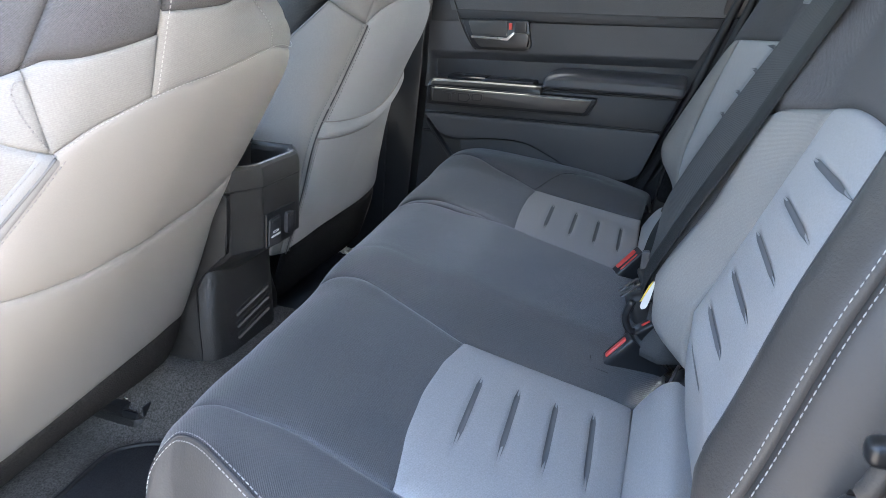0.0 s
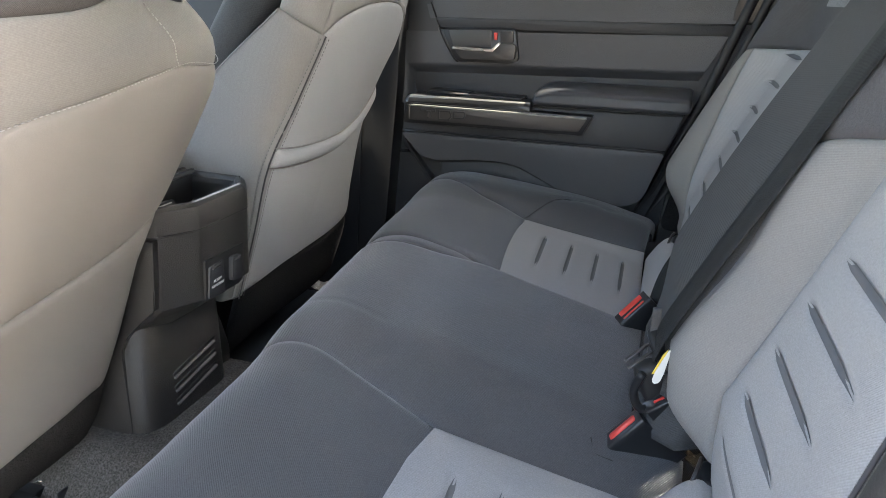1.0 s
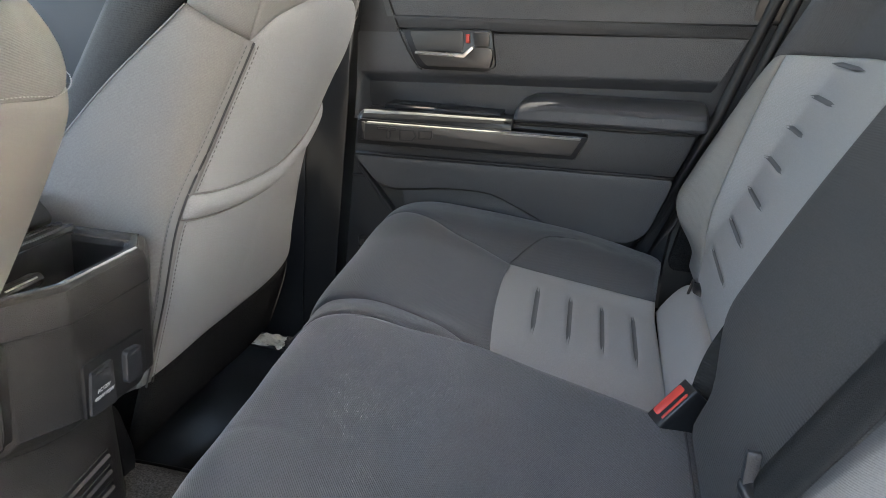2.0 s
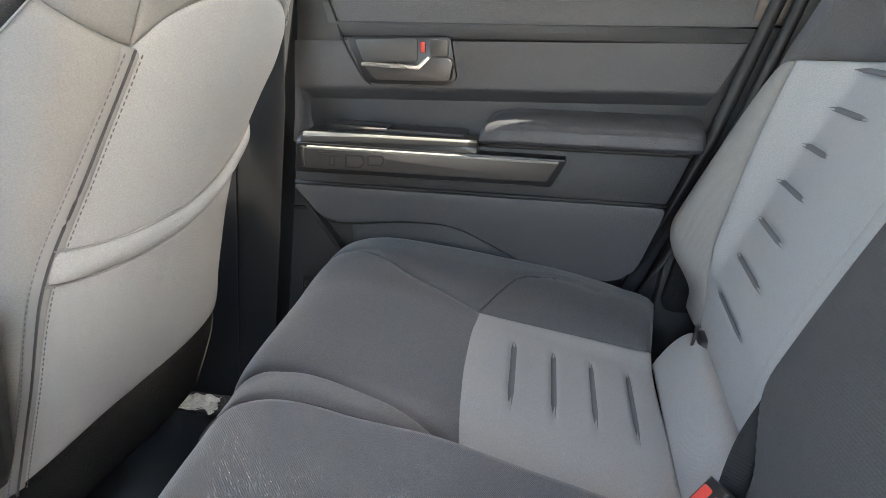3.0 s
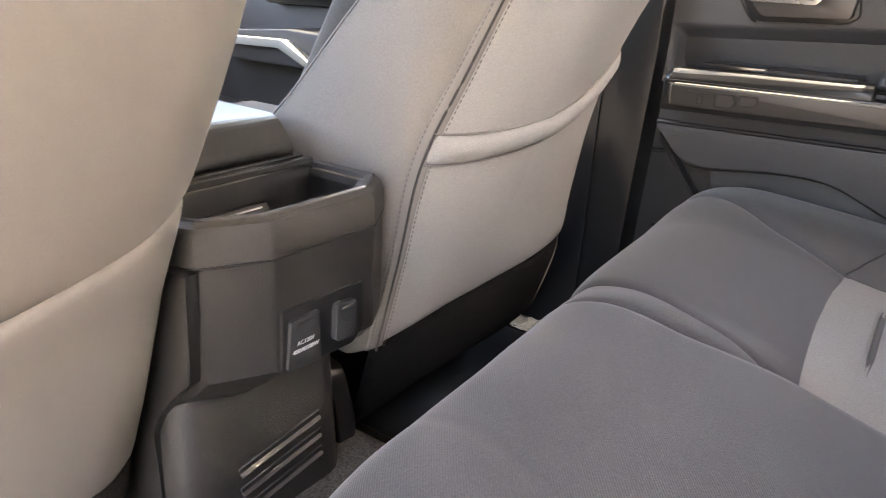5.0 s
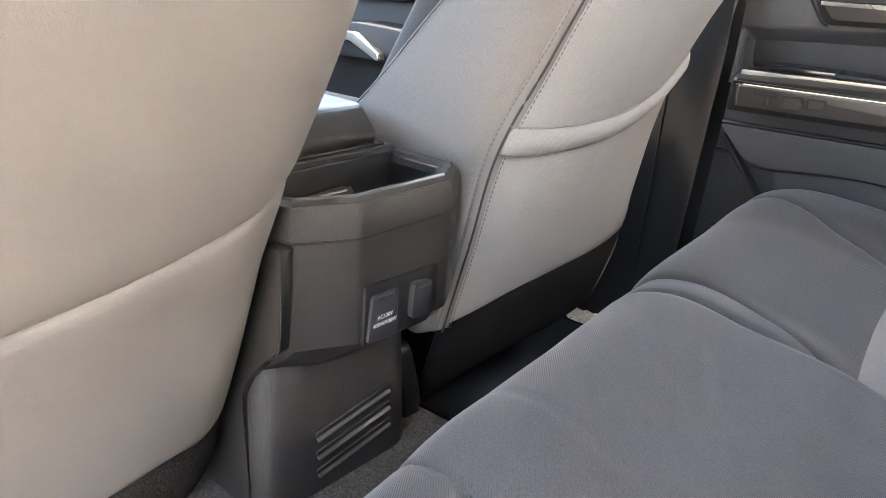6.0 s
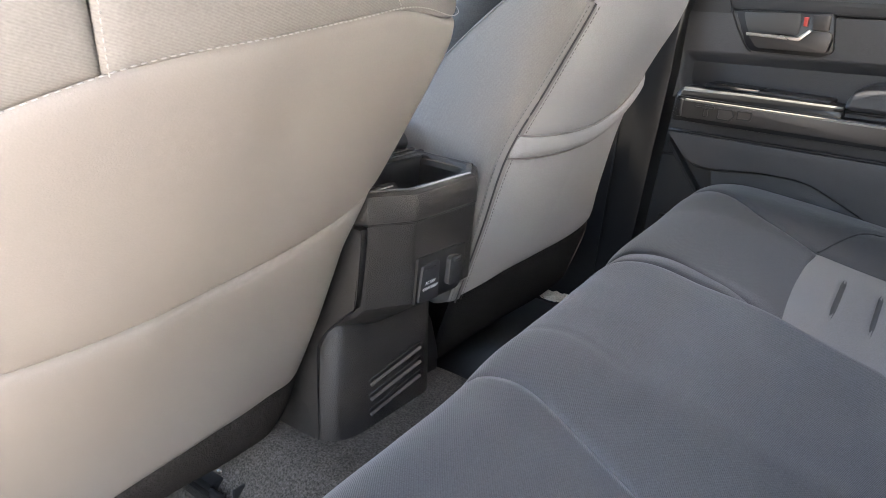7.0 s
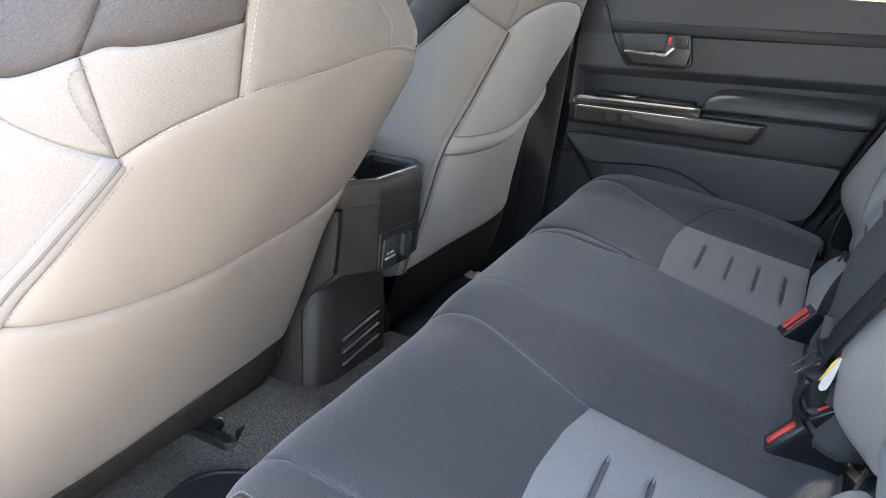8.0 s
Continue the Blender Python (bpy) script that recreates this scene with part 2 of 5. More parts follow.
def patch(name, lift, low, high, nu, nv, material, parent, label="", puff=0.004, soft=0.014, thick=0.02, sink=0.0025,
          slots=(), lines=(), out=1, wrinkle=0.0):
    """A sewn panel: the strip between two curves of the plane (p, q), lifted onto a surface, puffed up from its seams.
    slots: pressed pleats (a, b, half width, depth); lines: shallow seams (points, half width, depth)."""
    A, B = spline(low, nu + 1), spline(high, nu + 1)
    lens_u = np.linalg.norm(np.diff(np.array([lift(*p) for p in A]), axis=0), axis=1).sum()
    lens_v = np.linalg.norm(lift(*A[nu // 2]) - lift(*B[nu // 2]))
    verts, norms = [], []
    sgn = out
    line_pts = [(spline(l[0], 24), l[1], l[2]) for l in lines]
    for j in range(nv + 1):
        for i in range(nu + 1):
            u, v = i / nu, j / nv
            p = A[i] * (1 - v) + B[i] * v
            n = normal_at(lift, p) * sgn
            d = min(min(u, 1 - u) * lens_u, min(v, 1 - v) * lens_v)
            off = puff * (1 - math.exp(-d / soft)) - sink * math.exp(-(d / 0.0025) ** 2)
            for a, b, w, depth in slots:
                dist, t = seg_dist(p, np.array(a), np.array(b))
                if dist < 4 * w:
                    off -= depth * math.exp(-(dist / w) ** 2) * min(1, 7 * t + 0.1, 3.0 * (1 - t) + 0.06)
            for pts, w, depth in line_pts:
                dist = min(seg_dist(p, pts[k], pts[k + 1])[0] for k in range(len(pts) - 1))
                if dist < 4 * w:
                    off -= depth * math.exp(-(dist / w) ** 2)
            P = lift(*p)
            if wrinkle:
                off += wrinkle * noise.noise(Vector(P) * 14)
            verts.append(P + n * off)
            norms.append(n)
    faces = []
    W = nu + 1
    for j in range(nv):
        for i in range(nu):
            f = (j * W + i, j * W + i + 1, (j + 1) * W + i + 1, (j + 1) * W + i)
            faces.append(f)
    k0 = (nv // 2) * W + nu // 2
    flip = np.dot(np.cross(verts[k0 + 1] - verts[k0], verts[k0 + W] - verts[k0]), norms[k0]) < 0
    if flip:
        faces = [f[::-1] for f in faces]
    ring = [i for i in range(W)] + [j * W + nu for j in range(1, nv + 1)] + [nv * W + i for i in range(nu - 1, -1, -1)] + [j * W for j in range(nv - 1, 0, -1)]
    base = len(verts)
    for k in ring:
        verts.append(verts[k] - norms[k] * thick)
    for k in range(len(ring)):
        k2 = (k + 1) % len(ring)
        f = (ring[k2], ring[k], base + k, base + k2)
        faces.append(f[::-1] if flip else f)
    return finish(name, verts, faces, material, parent, label)


def tube_mesh(pts, r, sides=6):
    P = [np.array(p, float) for p in pts]
    verts, faces = [], []
    for i, p in enumerate(P):
        t = P[min(i + 1, len(P) - 1)] - P[max(i - 1, 0)]
        t /= max(1e-9, np.linalg.norm(t))
        ref = np.array((0, 0, 1.0)) if abs(t[2]) < 0.9 else np.array((1.0, 0, 0))
        a = np.cross(t, ref)
        a /= np.linalg.norm(a)
        b = np.cross(t, a)
        rad = r if not isinstance(r, (list, tuple)) else r[i]
        for k in range(sides):
            w = 2 * math.pi * k / sides
            verts.append(p + rad * (math.cos(w) * a + math.sin(w) * b))
    for i in range(len(P) - 1):
        for k in range(sides):
            k2 = (k + 1) % sides
            faces.append((i * sides + k, i * sides + k2, (i + 1) * sides + k2, (i + 1) * sides + k))
    faces.append(tuple(range(sides))[::-1])
    faces.append(tuple((len(P) - 1) * sides + k for k in range(sides)))
    return verts, faces


def tube(name, pts, r, material, parent=None, label="", sides=8, n=None):
    if n:
        pts = spline(pts, n)
    v, f = tube_mesh(pts, r, sides)
    return finish(name, v, f, material, parent, label)


def stitches(name, pts, pitch, length, r, material, parent, label=""):
    """A row of thread stitches along a curve, one joined mesh."""
    P = np.array(pts, float)
    s = np.concatenate([[0], np.cumsum(np.linalg.norm(np.diff(P, axis=0), axis=1))])
    at = lambda x: np.array([np.interp(x, s, P[:, k]) for k in range(3)])
    verts, faces = [], []
    x = pitch / 2
    while x + length < s[-1]:
        q = [at(x), at(x + length * 0.25), at(x + length * 0.75), at(x + length)]
        v, f = tube_mesh(q, [r * 0.45, r, r, r * 0.45], 6)
        b = len(verts)
        verts += v
        faces += [tuple(k + b for k in g) for g in f]
        x += pitch
    return finish(name, verts, faces, material, parent, label)


def on(lift, pts, n, off=0.001, flip=False):
    out = []
    for p in spline(pts, n):
        out.append(lift(*p) + normal_at(lift, p) * off * (-1 if flip else 1))
    return out


def rbox(size, r=0.005, seg=2, m=None):
    bm = bmesh.new()
    bmesh.ops.create_cube(bm, size=1)
    bmesh.ops.scale(bm, vec=size, verts=bm.verts)
    if r:
        bmesh.ops.bevel(bm, geom=bm.edges[:], offset=min(r, min(size) * 0.45), segments=seg, profile=0.5, affect="EDGES")
    if m is not None:
        bmesh.ops.transform(bm, matrix=m, verts=bm.verts)
    return bm


def prism(poly, axis, a, b, r=0.003, seg=2, taper=0.0):
    """A polygon given in the two axes other than axis, pushed out from a to b; taper draws the far face in."""
    bm = bmesh.new()
    cx = sum(p[0] for p in poly) / len(poly)
    cy = sum(p[1] for p in poly) / len(poly)

    def place(p, d, k):
        u, v = cx + (p[0] - cx) * (1 - k), cy + (p[1] - cy) * (1 - k)
        return {"x": (d, u, v), "y": (u, d, v), "z": (u, v, d)}[axis]
    lo = [bm.verts.new(place(p, a, 0)) for p in poly]
    hi = [bm.verts.new(place(p, b, taper)) for p in poly]
    bm.faces.new(lo)
    bm.faces.new(hi[::-1])
    for i in range(len(poly)):
        j = (i + 1) % len(poly)
        bm.faces.new((lo[j], lo[i], hi[i], hi[j]))
    bmesh.ops.recalc_face_normals(bm, faces=bm.faces)
    if r:
        bmesh.ops.bevel(bm, geom=bm.edges[:], offset=r, segments=seg, profile=0.5, affect="EDGES", clamp_overlap=True)
    return bm


def rounded(poly, r, n=4):
    """The polygon with its corners rounded."""
    out = []
    for i, p in enumerate(poly):
        p = np.array(p, float)
        a, b = np.array(poly[i - 1], float), np.array(poly[(i + 1) % len(poly)], float)
        da, db = (a - p), (b - p)
        ra = min(r, np.linalg.norm(da) * 0.45)
        rb = min(r, np.linalg.norm(db) * 0.45)
        s, e = p + da / np.linalg.norm(da) * ra, p + db / np.linalg.norm(db) * rb
        for k in range(n + 1):
            t = k / n
            q = (1 - t) ** 2 * s + 2 * t * (1 - t) * p + t * t * e
            out.append(tuple(q))
    return out


def grid_sheet(name, f, u0, u1, v0, v1, nu, nv, material, parent=None, label="", flip=False):
    verts = [f(u0 + (u1 - u0) * i / nu, v0 + (v1 - v0) * j / nv) for j in range(nv + 1) for i in range(nu + 1)]
    W = nu + 1
    faces = [(j * W + i, j * W + i + 1, (j + 1) * W + i + 1, (j + 1) * W + i) for j in range(nv) for i in range(nu)]
    if flip:
        faces = [q[::-1] for q in faces]
    return finish(name, verts, faces, material, parent, label)


# ---- cab shell ----
CL = -0.03                       # centre line of the cab
FAR, NEAR = 0.72, -0.80          # inner faces of the two sides


def floor_z(x, y):
    tunnel = 0.085 * (1 - step(0.12, 0.24, abs(y - CL))) * (1 - step(-0.34, -0.20, x) * 0.3)
    return 0.035 + tunnel + 0.0015 * noise.noise(Vector((x * 30, y * 30, 0)))


tagged(grid_sheet("floor", lambda x, y: (x, y, floor_z(x, y)), -1.95, 0.62, NEAR - 0.02, FAR + 0.03, 150, 90, CARPET), "dark grey carpeted cab floor with raised tunnel", "carpet floor", kind="structure")
tagged(part("ceiling", rbox((2.1, 1.56, 0.05), 0.02, 2, pose(-0.45, CL, 1.20)), HEADLINER), "pale cloth cab roof lining", "roof lining", kind="structure")
rear = thing("wall_rear", "dark trim wall behind the rear bench, below and around the back window", "cab wall", kind="structure", at=(0.65, CL, 0.0))
for y0, y1, z0, z1 in ((NEAR - 0.06, FAR + 0.08, -0.10, 0.76), (NEAR - 0.06, FAR + 0.08, 1.10, 1.22), (NEAR - 0.06, -0.62, 0.76, 1.10), (0.56, FAR + 0.08, 0.76, 1.10)):
    part("wall_panel", prism([(y0, z0), (y1, z0), (y1, z1), (y0, z1)], "x", 0.62, 0.68, 0), PLASTIC_DOOR, rear, smooth=False)
# unseen window, opened in the rear wall to light the cab from behind
win3 = thing("window_3", "grey tinted back window, unseen, added to let sky light in", "car window", kind="structure", at=(0.65, CL, 0.76))
part("pane", prism([(-0.63, 0.75), (0.57, 0.75), (0.57, 1.11), (-0.63, 1.11)], "x", 0.648, 0.652, 0), PRIVACY, win3, smooth=False)
for y0, nm in ((FAR + 0.05, "far"), (NEAR - 0.07, "near")):
    tagged(part("pillar_trim", prism([(0.31, 0.60), (0.66, 0.60), (0.66, 1.2), (0.42, 1.2)], "y", y0 - 0.03, y0 - 0.012, 0.006), PLASTIC_DOOR), "dark rear roof pillar of the cab", "pillar", kind="structure")
    tagged(part("pillar_trim", prism([(-1.62, 0.70), (-1.50, 0.70), (-1.05, 1.2), (-1.15, 1.2)], "y", y0 - 0.03, y0 + 0.03, 0.008), PLASTIC_DOOR), "slanted windscreen pillar of the cab", "pillar", kind="structure")
tagged(part("wall_side", prism([(-1.95, -0.1), (-0.50, -0.1), (-0.50, 0.62), (-1.95, 0.70)], "y", NEAR - 0.08, NEAR - 0.02, 0.01), PLASTIC_DOOR), "closed driver door, dark lining", "door", kind="structure")
tagged(part("wall_side", prism([(0.36, -0.1), (0.66, -0.1), (0.66, 0.62), (0.30, 0.62), (0.26, 0.30)], "y", NEAR - 0.08, NEAR - 0.02, 0.01), BODY), "painted body side behind the open rear door", "body side", kind="structure")
tagged(part("wall_side", prism([(-1.95, -0.12), (0.66, -0.12), (0.66, 0.60), (-1.95, 0.66)], "y", FAR + 0.055, FAR + 0.09, 0.01), BODY), "painted outer skin of the far doors", "body side", kind="structure")
tagged(part("pillar_trim", prism([(-0.52, -0.05), (-0.42, -0.05), (-0.36, 1.2), (-0.46, 1.2)], "y", NEAR - 0.09, NEAR - 0.02, 0.012), PLASTIC), "dark centre pillar trim beside the open door", "pillar", kind="structure")
tagged(part("wall_front", prism([(NEAR - 0.05, -0.1), (FAR + 0.05, -0.1), (FAR + 0.05, 0.62), (NEAR - 0.05, 0.62)], "x", -1.98, -1.92), PLASTIC), "dark firewall below the windscreen", "cab wall", kind="structure")
dash = thing("dashboard", "black moulded dashboard with rounded top", "dashboard", kind="structure", at=(-1.7, CL, 0.3))
part("dash_body", prism(rounded([(-1.92, 0.22), (-1.62, 0.20), (-1.50, 0.34), (-1.50, 0.52), (-1.60, 0.62), (-1.92, 0.66)], 0.05), "y", NEAR + 0.0, FAR - 0.0, 0.006), PLASTIC_SMOOTH, dash)
part("glovebox_lid", prism(rounded([(0.14, 0.28), (0.62, 0.28), (0.62, 0.44), (0.14, 0.44)], 0.02), "x", -1.512, -1.492, 0.004), PLASTIC, dash)
# unseen rails, set low to keep high sky and sun off the seats
for y0, zr, half in ((FAR + 0.022, 0.97, 0.008), (NEAR - 0.045, 1.10, 0.03)):
    tagged(part("roof_rail", prism(rounded([(-1.10, zr), (0.52, zr), (0.52, 1.2), (-1.10, 1.2)], 0.03), "y", y0 - half, y0 + half, 0.005, 3), HEADLINER), "unseen roof rail above the door opening, added to block sun and sky", "roof rail", kind="structure")
# unseen bed of the truck behind the cab, added to shade the ground
bed = thing("truck_bed", "unseen open truck bed behind the cab, added to shade the ground", "truck bed", kind="structure", at=(1.4, CL, -0.1))
for y0, y1, x0, x1 in ((NEAR - 0.10, NEAR - 0.04, 0.70, 2.25), (FAR + 0.04, FAR + 0.10, 0.70, 2.25), (NEAR - 0.04, FAR + 0.04, 2.19, 2.25)):
    part("bed_side", prism([(x0, y0), (x1, y0), (x1, y1), (x0, y1)], "z", -0.12, 0.56, 0.01), BODY, bed)
part("bed_floor", prism([(0.70, NEAR - 0.04), (2.19, NEAR - 0.04), (2.19, FAR + 0.04), (0.70, FAR + 0.04)], "z", -0.02, 0.02, 0.004), PLASTIC, bed)
# unseen open near rear door, swung out to shade the driver seat's side
odoor = thing("door_3", "unseen open rear door added for shade, dark lining and painted outer skin", "car door", kind="structure", at=(-0.50, NEAR - 0.10, 0.05))
swing = Matrix.Translation((-0.50, NEAR - 0.10, 0)) @ Matrix.Rotation(radians(-72), 4, "Z")
part("inner_panel", prism([(0.02, 0.05), (0.55, 0.05), (0.72, 0.62), (0.72, 0.70), (0.02, 0.70)], "y", 0.0, 0.05, 0.01), PLASTIC_DOOR, odoor).data.transform(swing)
part("outer_skin", prism([(0.0, 0.03), (0.57, 0.03), (0.74, 0.62), (0.74, 0.71), (0.0, 0.71)], "y", -0.06, -0.004, 0.012), BODY, odoor).data.transform(swing)
part("window_frame", prism([(0.02, 0.71), (0.06, 0.71), (0.14, 1.14), (0.70, 1.14), (0.71, 0.71), (0.74, 0.71), (0.74, 1.18), (0.10, 1.18)], "y", -0.03, 0.0, 0.003), PLASTIC_SMOOTH, odoor).data.transform(swing)
# outer ground
tagged(finish("ground", [(-60, -60, -0.55), (60, -60, -0.55), (60, 60, -0.55), (-60, 60, -0.55)], [(0, 1, 2, 3)], GROUND, smooth=False), "pale concrete ground outside the truck", "ground", kind="structure")


# ---- far rear door ----
door = thing("door_1", "closed charcoal rear door with armrest, silver handle and trim bar", "car door", kind="structure", at=(-0.05, 0.70, 0.1))
Y0 = 0.70
# lower carrier panel, outline in x and z
part("inner_panel", prism([(-0.400, 0.04), (0.14, 0.04), (0.205, 0.32), (0.335, 0.645), (-0.358, 0.645), (-0.373, 0.45), (-0.383, 0.27)], "y", 0.696, FAR + 0.03, 0.004), PLASTIC_DOOR, door)
# panel above the handle line with soft grain, runs to the window
part("sill_core", prism([(-0.34, 0.625), (0.46, 0.60), (0.46, 0.690), (-0.345, 0.690)], "y", 0.722, FAR + 0.02, 0.003), PLASTIC_DOOR, door)
grid_sheet("sill_panel", lambda u, w: (-0.306 - 0.024 * w + u * (0.591 + 0.03 * w), 0.690 + 0.004 * w, 0.6235 + 0.0207 * u * (1 - w) + 0.072 * w), 0.0, 1.0, 0.0, 1.0, 50, 10, PADDED, door)
part("waist_strip", prism(rounded([(-0.286, 0.608), (0.272, 0.6235), (0.275, 0.641), (-0.295, 0.6265)], 0.004), "y", 0.684, Y0 + 0.01, 0.003), PLASTIC_DOOR, door)
# the sun on this ledge is painted as a pale colour
part("window_ledge", prism([(-0.35, 0.690), (0.31, 0.690), (0.31, 0.697), (-0.35, 0.697)], "y", 0.728, FAR + 0.06, 0.003), LEDGE_LIT, door, "window ledge top, sunlight put into its pale colour")
part("front_edge_panel", prism(rounded([(-0.362, 0.585), (-0.284, 0.585), (-0.292, 0.617), (-0.300, 0.645), (-0.308, 0.690), (-0.362, 0.690)], 0.004), "y", 0.6915, Y0 + 0.01, 0.0), PLASTIC_DOOR, door)


def door_face(u, w):
    """Upper door face: proud at the top, falling softly into the recessed band under the handle."""
    x = -0.362 + u * (0.544 + 0.5 * 0.165 * w)
    z = 0.452 + w * (0.148 + 0.04 * (x + 0.287))
    zu = 0.541 + 0.04 * (x + 0.12)
    e = min(step(-0.352, -0.330, x), step(zu + 0.004, zu - 0.024, z))
    return (x, 0.680 + 0.019 * e - 0.005 * e * step(0.50, 0.455, z), z)


grid_sheet("upper_panel", door_face, 0.0, 1.0, 0.0, 1.0, 120, 60, PADDED, door)
def loft_x(name, rows, material, parent, label="", r=0.002, seg=2):
    """A solid through closed sections in (y, z), each given with its x."""
    bm = bmesh.new()
    loops = [[bm.verts.new((x, y, z)) for y, z in sec] for x, sec in rows]
    n = len(loops[0])
    bm.faces.new(loops[0])
    bm.faces.new(loops[-1][::-1])
    for a, b in zip(loops, loops[1:]):
        for k in range(n):
            k2 = (k + 1) % n
            bm.faces.new((a[k2], a[k], b[k], b[k2]))
    bmesh.ops.recalc_face_normals(bm, faces=bm.faces)
    if r:
        sharp = [e for e in bm.edges if len(e.link_faces) == 2 and e.calc_face_angle() > 0.30]
        bmesh.ops.bevel(bm, geom=sharp, offset=r, segments=seg, profile=0.5, affect="EDGES", clamp_overlap=True)
    return part(name, bm, material, parent, label)


# armrest: face leaning in, top sloping down towards the cab, blunt slanted tip
def arm_section(x, yf, zb, zf, yb, zt):
    return (x, [(yf + 0.006, zb), (yf, zb + 0.006), (yf + 0.003, zf - 0.006), (yf + 0.011, zf), (yb, zt), (0.70, zt), (0.70, zb)])


loft_x("armrest", [arm_section(-0.073, 0.610, 0.479, 0.494, 0.632, 0.4965), arm_section(-0.066, 0.602, 0.480, 0.5015, 0.640, 0.508), arm_section(-0.050, 0.600, 0.4805, 0.506, 0.648, 0.516),
                   arm_section(-0.028, 0.600, 0.481, 0.5085, 0.652, 0.519), arm_section(0.06, 0.600, 0.4825, 0.510, 0.654, 0.521), arm_section(0.182, 0.600, 0.4845, 0.5115, 0.655, 0.523),
                   arm_section(0.206, 0.6005, 0.485, 0.5115, 0.656, 0.523), arm_section(0.2145, 0.603, 0.486, 0.5110, 0.658, 0.522), arm_section(0.218, 0.609, 0.487, 0.5095, 0.660, 0.520)], PADDED, door, "padded charcoal armrest", r=0.0025)
part("armrest_base", prism(rounded([(-0.335, 0.406), (0.181, 0.412), (0.196, 0.450), (0.206, 0.480), (-0.07, 0.4745), (-0.335, 0.470)], 0.006), "y", 0.628, Y0, 0.005), PLASTIC_DOOR, door)
# bars
loft_x("upper_trim_bar", [(-0.326, [(0.606, 0.462), (0.606, 0.468), (0.614, 0.474), (0.66, 0.474), (0.66, 0.462)]), (-0.318, [(0.600, 0.4555), (0.600, 0.4680), (0.612, 0.4800), (0.66, 0.4800), (0.66, 0.4555)]),
                          (-0.10, [(0.600, 0.464), (0.600, 0.4765), (0.6095, 0.4828), (0.66, 0.4828), (0.66, 0.464)]), (-0.073, [(0.600, 0.466), (0.600, 0.4780), (0.609, 0.4835), (0.66, 0.4835), (0.66, 0.466)])], PLASTIC_SMOOTH, door, r=0.0012, seg=1)
# sunlight along the black bar's top, laid on as a pale strip
loft_x("trim_strip", [(-0.317, [(0.6065, 0.4742), (0.6068, 0.4754), (0.6110, 0.4806), (0.6140, 0.4790), (0.6090, 0.4740)]), (-0.10, [(0.6055, 0.4797), (0.6058, 0.4808), (0.6090, 0.4835), (0.6120, 0.4820), (0.6080, 0.4797)]),
                      (-0.075, [(0.6055, 0.4807), (0.6058, 0.4818), (0.6085, 0.4842), (0.6115, 0.4827), (0.6080, 0.4807)])], SUNLIT_TRIM, door, "pale strip painted for the sun on the bar's top", r=0.0004, seg=1)
part("switch_plate", prism(rounded([(-0.292, 0.476), (-0.208, 0.478), (-0.204, 0.488), (-0.290, 0.4885)], 0.003), "y", 0.638, 0.69, 0.002), GLOSS, door)
part("switch_plate", prism(rounded([(-0.206, 0.478), (-0.098, 0.480), (-0.096, 0.4865), (-0.206, 0.487)], 0.003), "y", 0.634, 0.69, 0.002), PLASTIC_DOOR, door)
bar = part("lower_trim_bar", prism(rounded([(-0.308, 0.4345), (0.022, 0.4395), (0.036, 0.4655), (-0.308, 0.4625)], 0.003), "y", 0.587, 0.66, 0.004, 3), SATIN, door, "satin grey trim bar with embossed emblem")
# pale edge painted for the sun on the lower bar's top
part("bar_edge", prism([(-0.306, 0.4608), (0.0335, 0.4638), (0.0352, 0.4668), (-0.306, 0.4638)], "y", 0.5866, 0.6025, 0.0006), SUNLIT_TRIM, bar, "pale upper edge painted for the sun on it")
part("bar_end", prism(rounded([(-0.318, 0.4345), (-0.3085, 0.4345), (-0.3085, 0.4625), (-0.316, 0.4635)], 0.003), "y", 0.588, 0.66, 0.003), PLASTIC_SMOOTH, bar)
part("bar_surround", prism(rounded([(-0.325, 0.426), (0.028, 0.4315), (0.046, 0.4685), (-0.322, 0.4665)], 0.005), "y", 0.596, 0.66, 0.003), PLASTIC_SMOOTH, door)


# emblem drawn as plain outlined blocks, the last two slanted at one corner
def emblem_block(outer, w=0.0022):
    cx, cz = sum(p[0] for p in outer) / len(outer), sum(p[1] for p in outer) / len(outer)
    inner = [(cx + (x - cx) * (1 - w / max(0.004, abs(x - cx))), cz + (z - cz) * (1 - w / max(0.003, abs(z - cz)))) for x, z in outer]
    n = len(outer)
    for k in range(n):
        k2 = (k + 1) % n
        part("emblem_bar", prism([outer[k], outer[k2], inner[k2], inner[k]], "y", 0.5852, 0.590, 0), RUBBER, bar, smooth=False)
    part("emblem_field", prism([(cx + (x - cx) * 0.92, cz + (z - cz) * 0.92) for x, z in outer], "y", 0.5866, 0.590, 0), SATIN, bar, smooth=False)


emblem_block([(-0.287, 0.4535), (-0.256, 0.4540), (-0.256, 0.4585), (-0.287, 0.4580)], 0.0014)
emblem_block([(-0.272, 0.4405), (-0.265, 0.4405), (-0.265, 0.4535), (-0.272, 0.4535)], 0.0014)
emblem_block([(-0.250, 0.4390), (-0.228, 0.4390), (-0.222, 0.4470), (-0.226, 0.4575), (-0.250, 0.4570)])
emblem_block([(-0.219, 0.4435), (-0.198, 0.4445), (-0.1955, 0.4490), (-0.1965, 0.4585), (-0.219, 0.4580)])
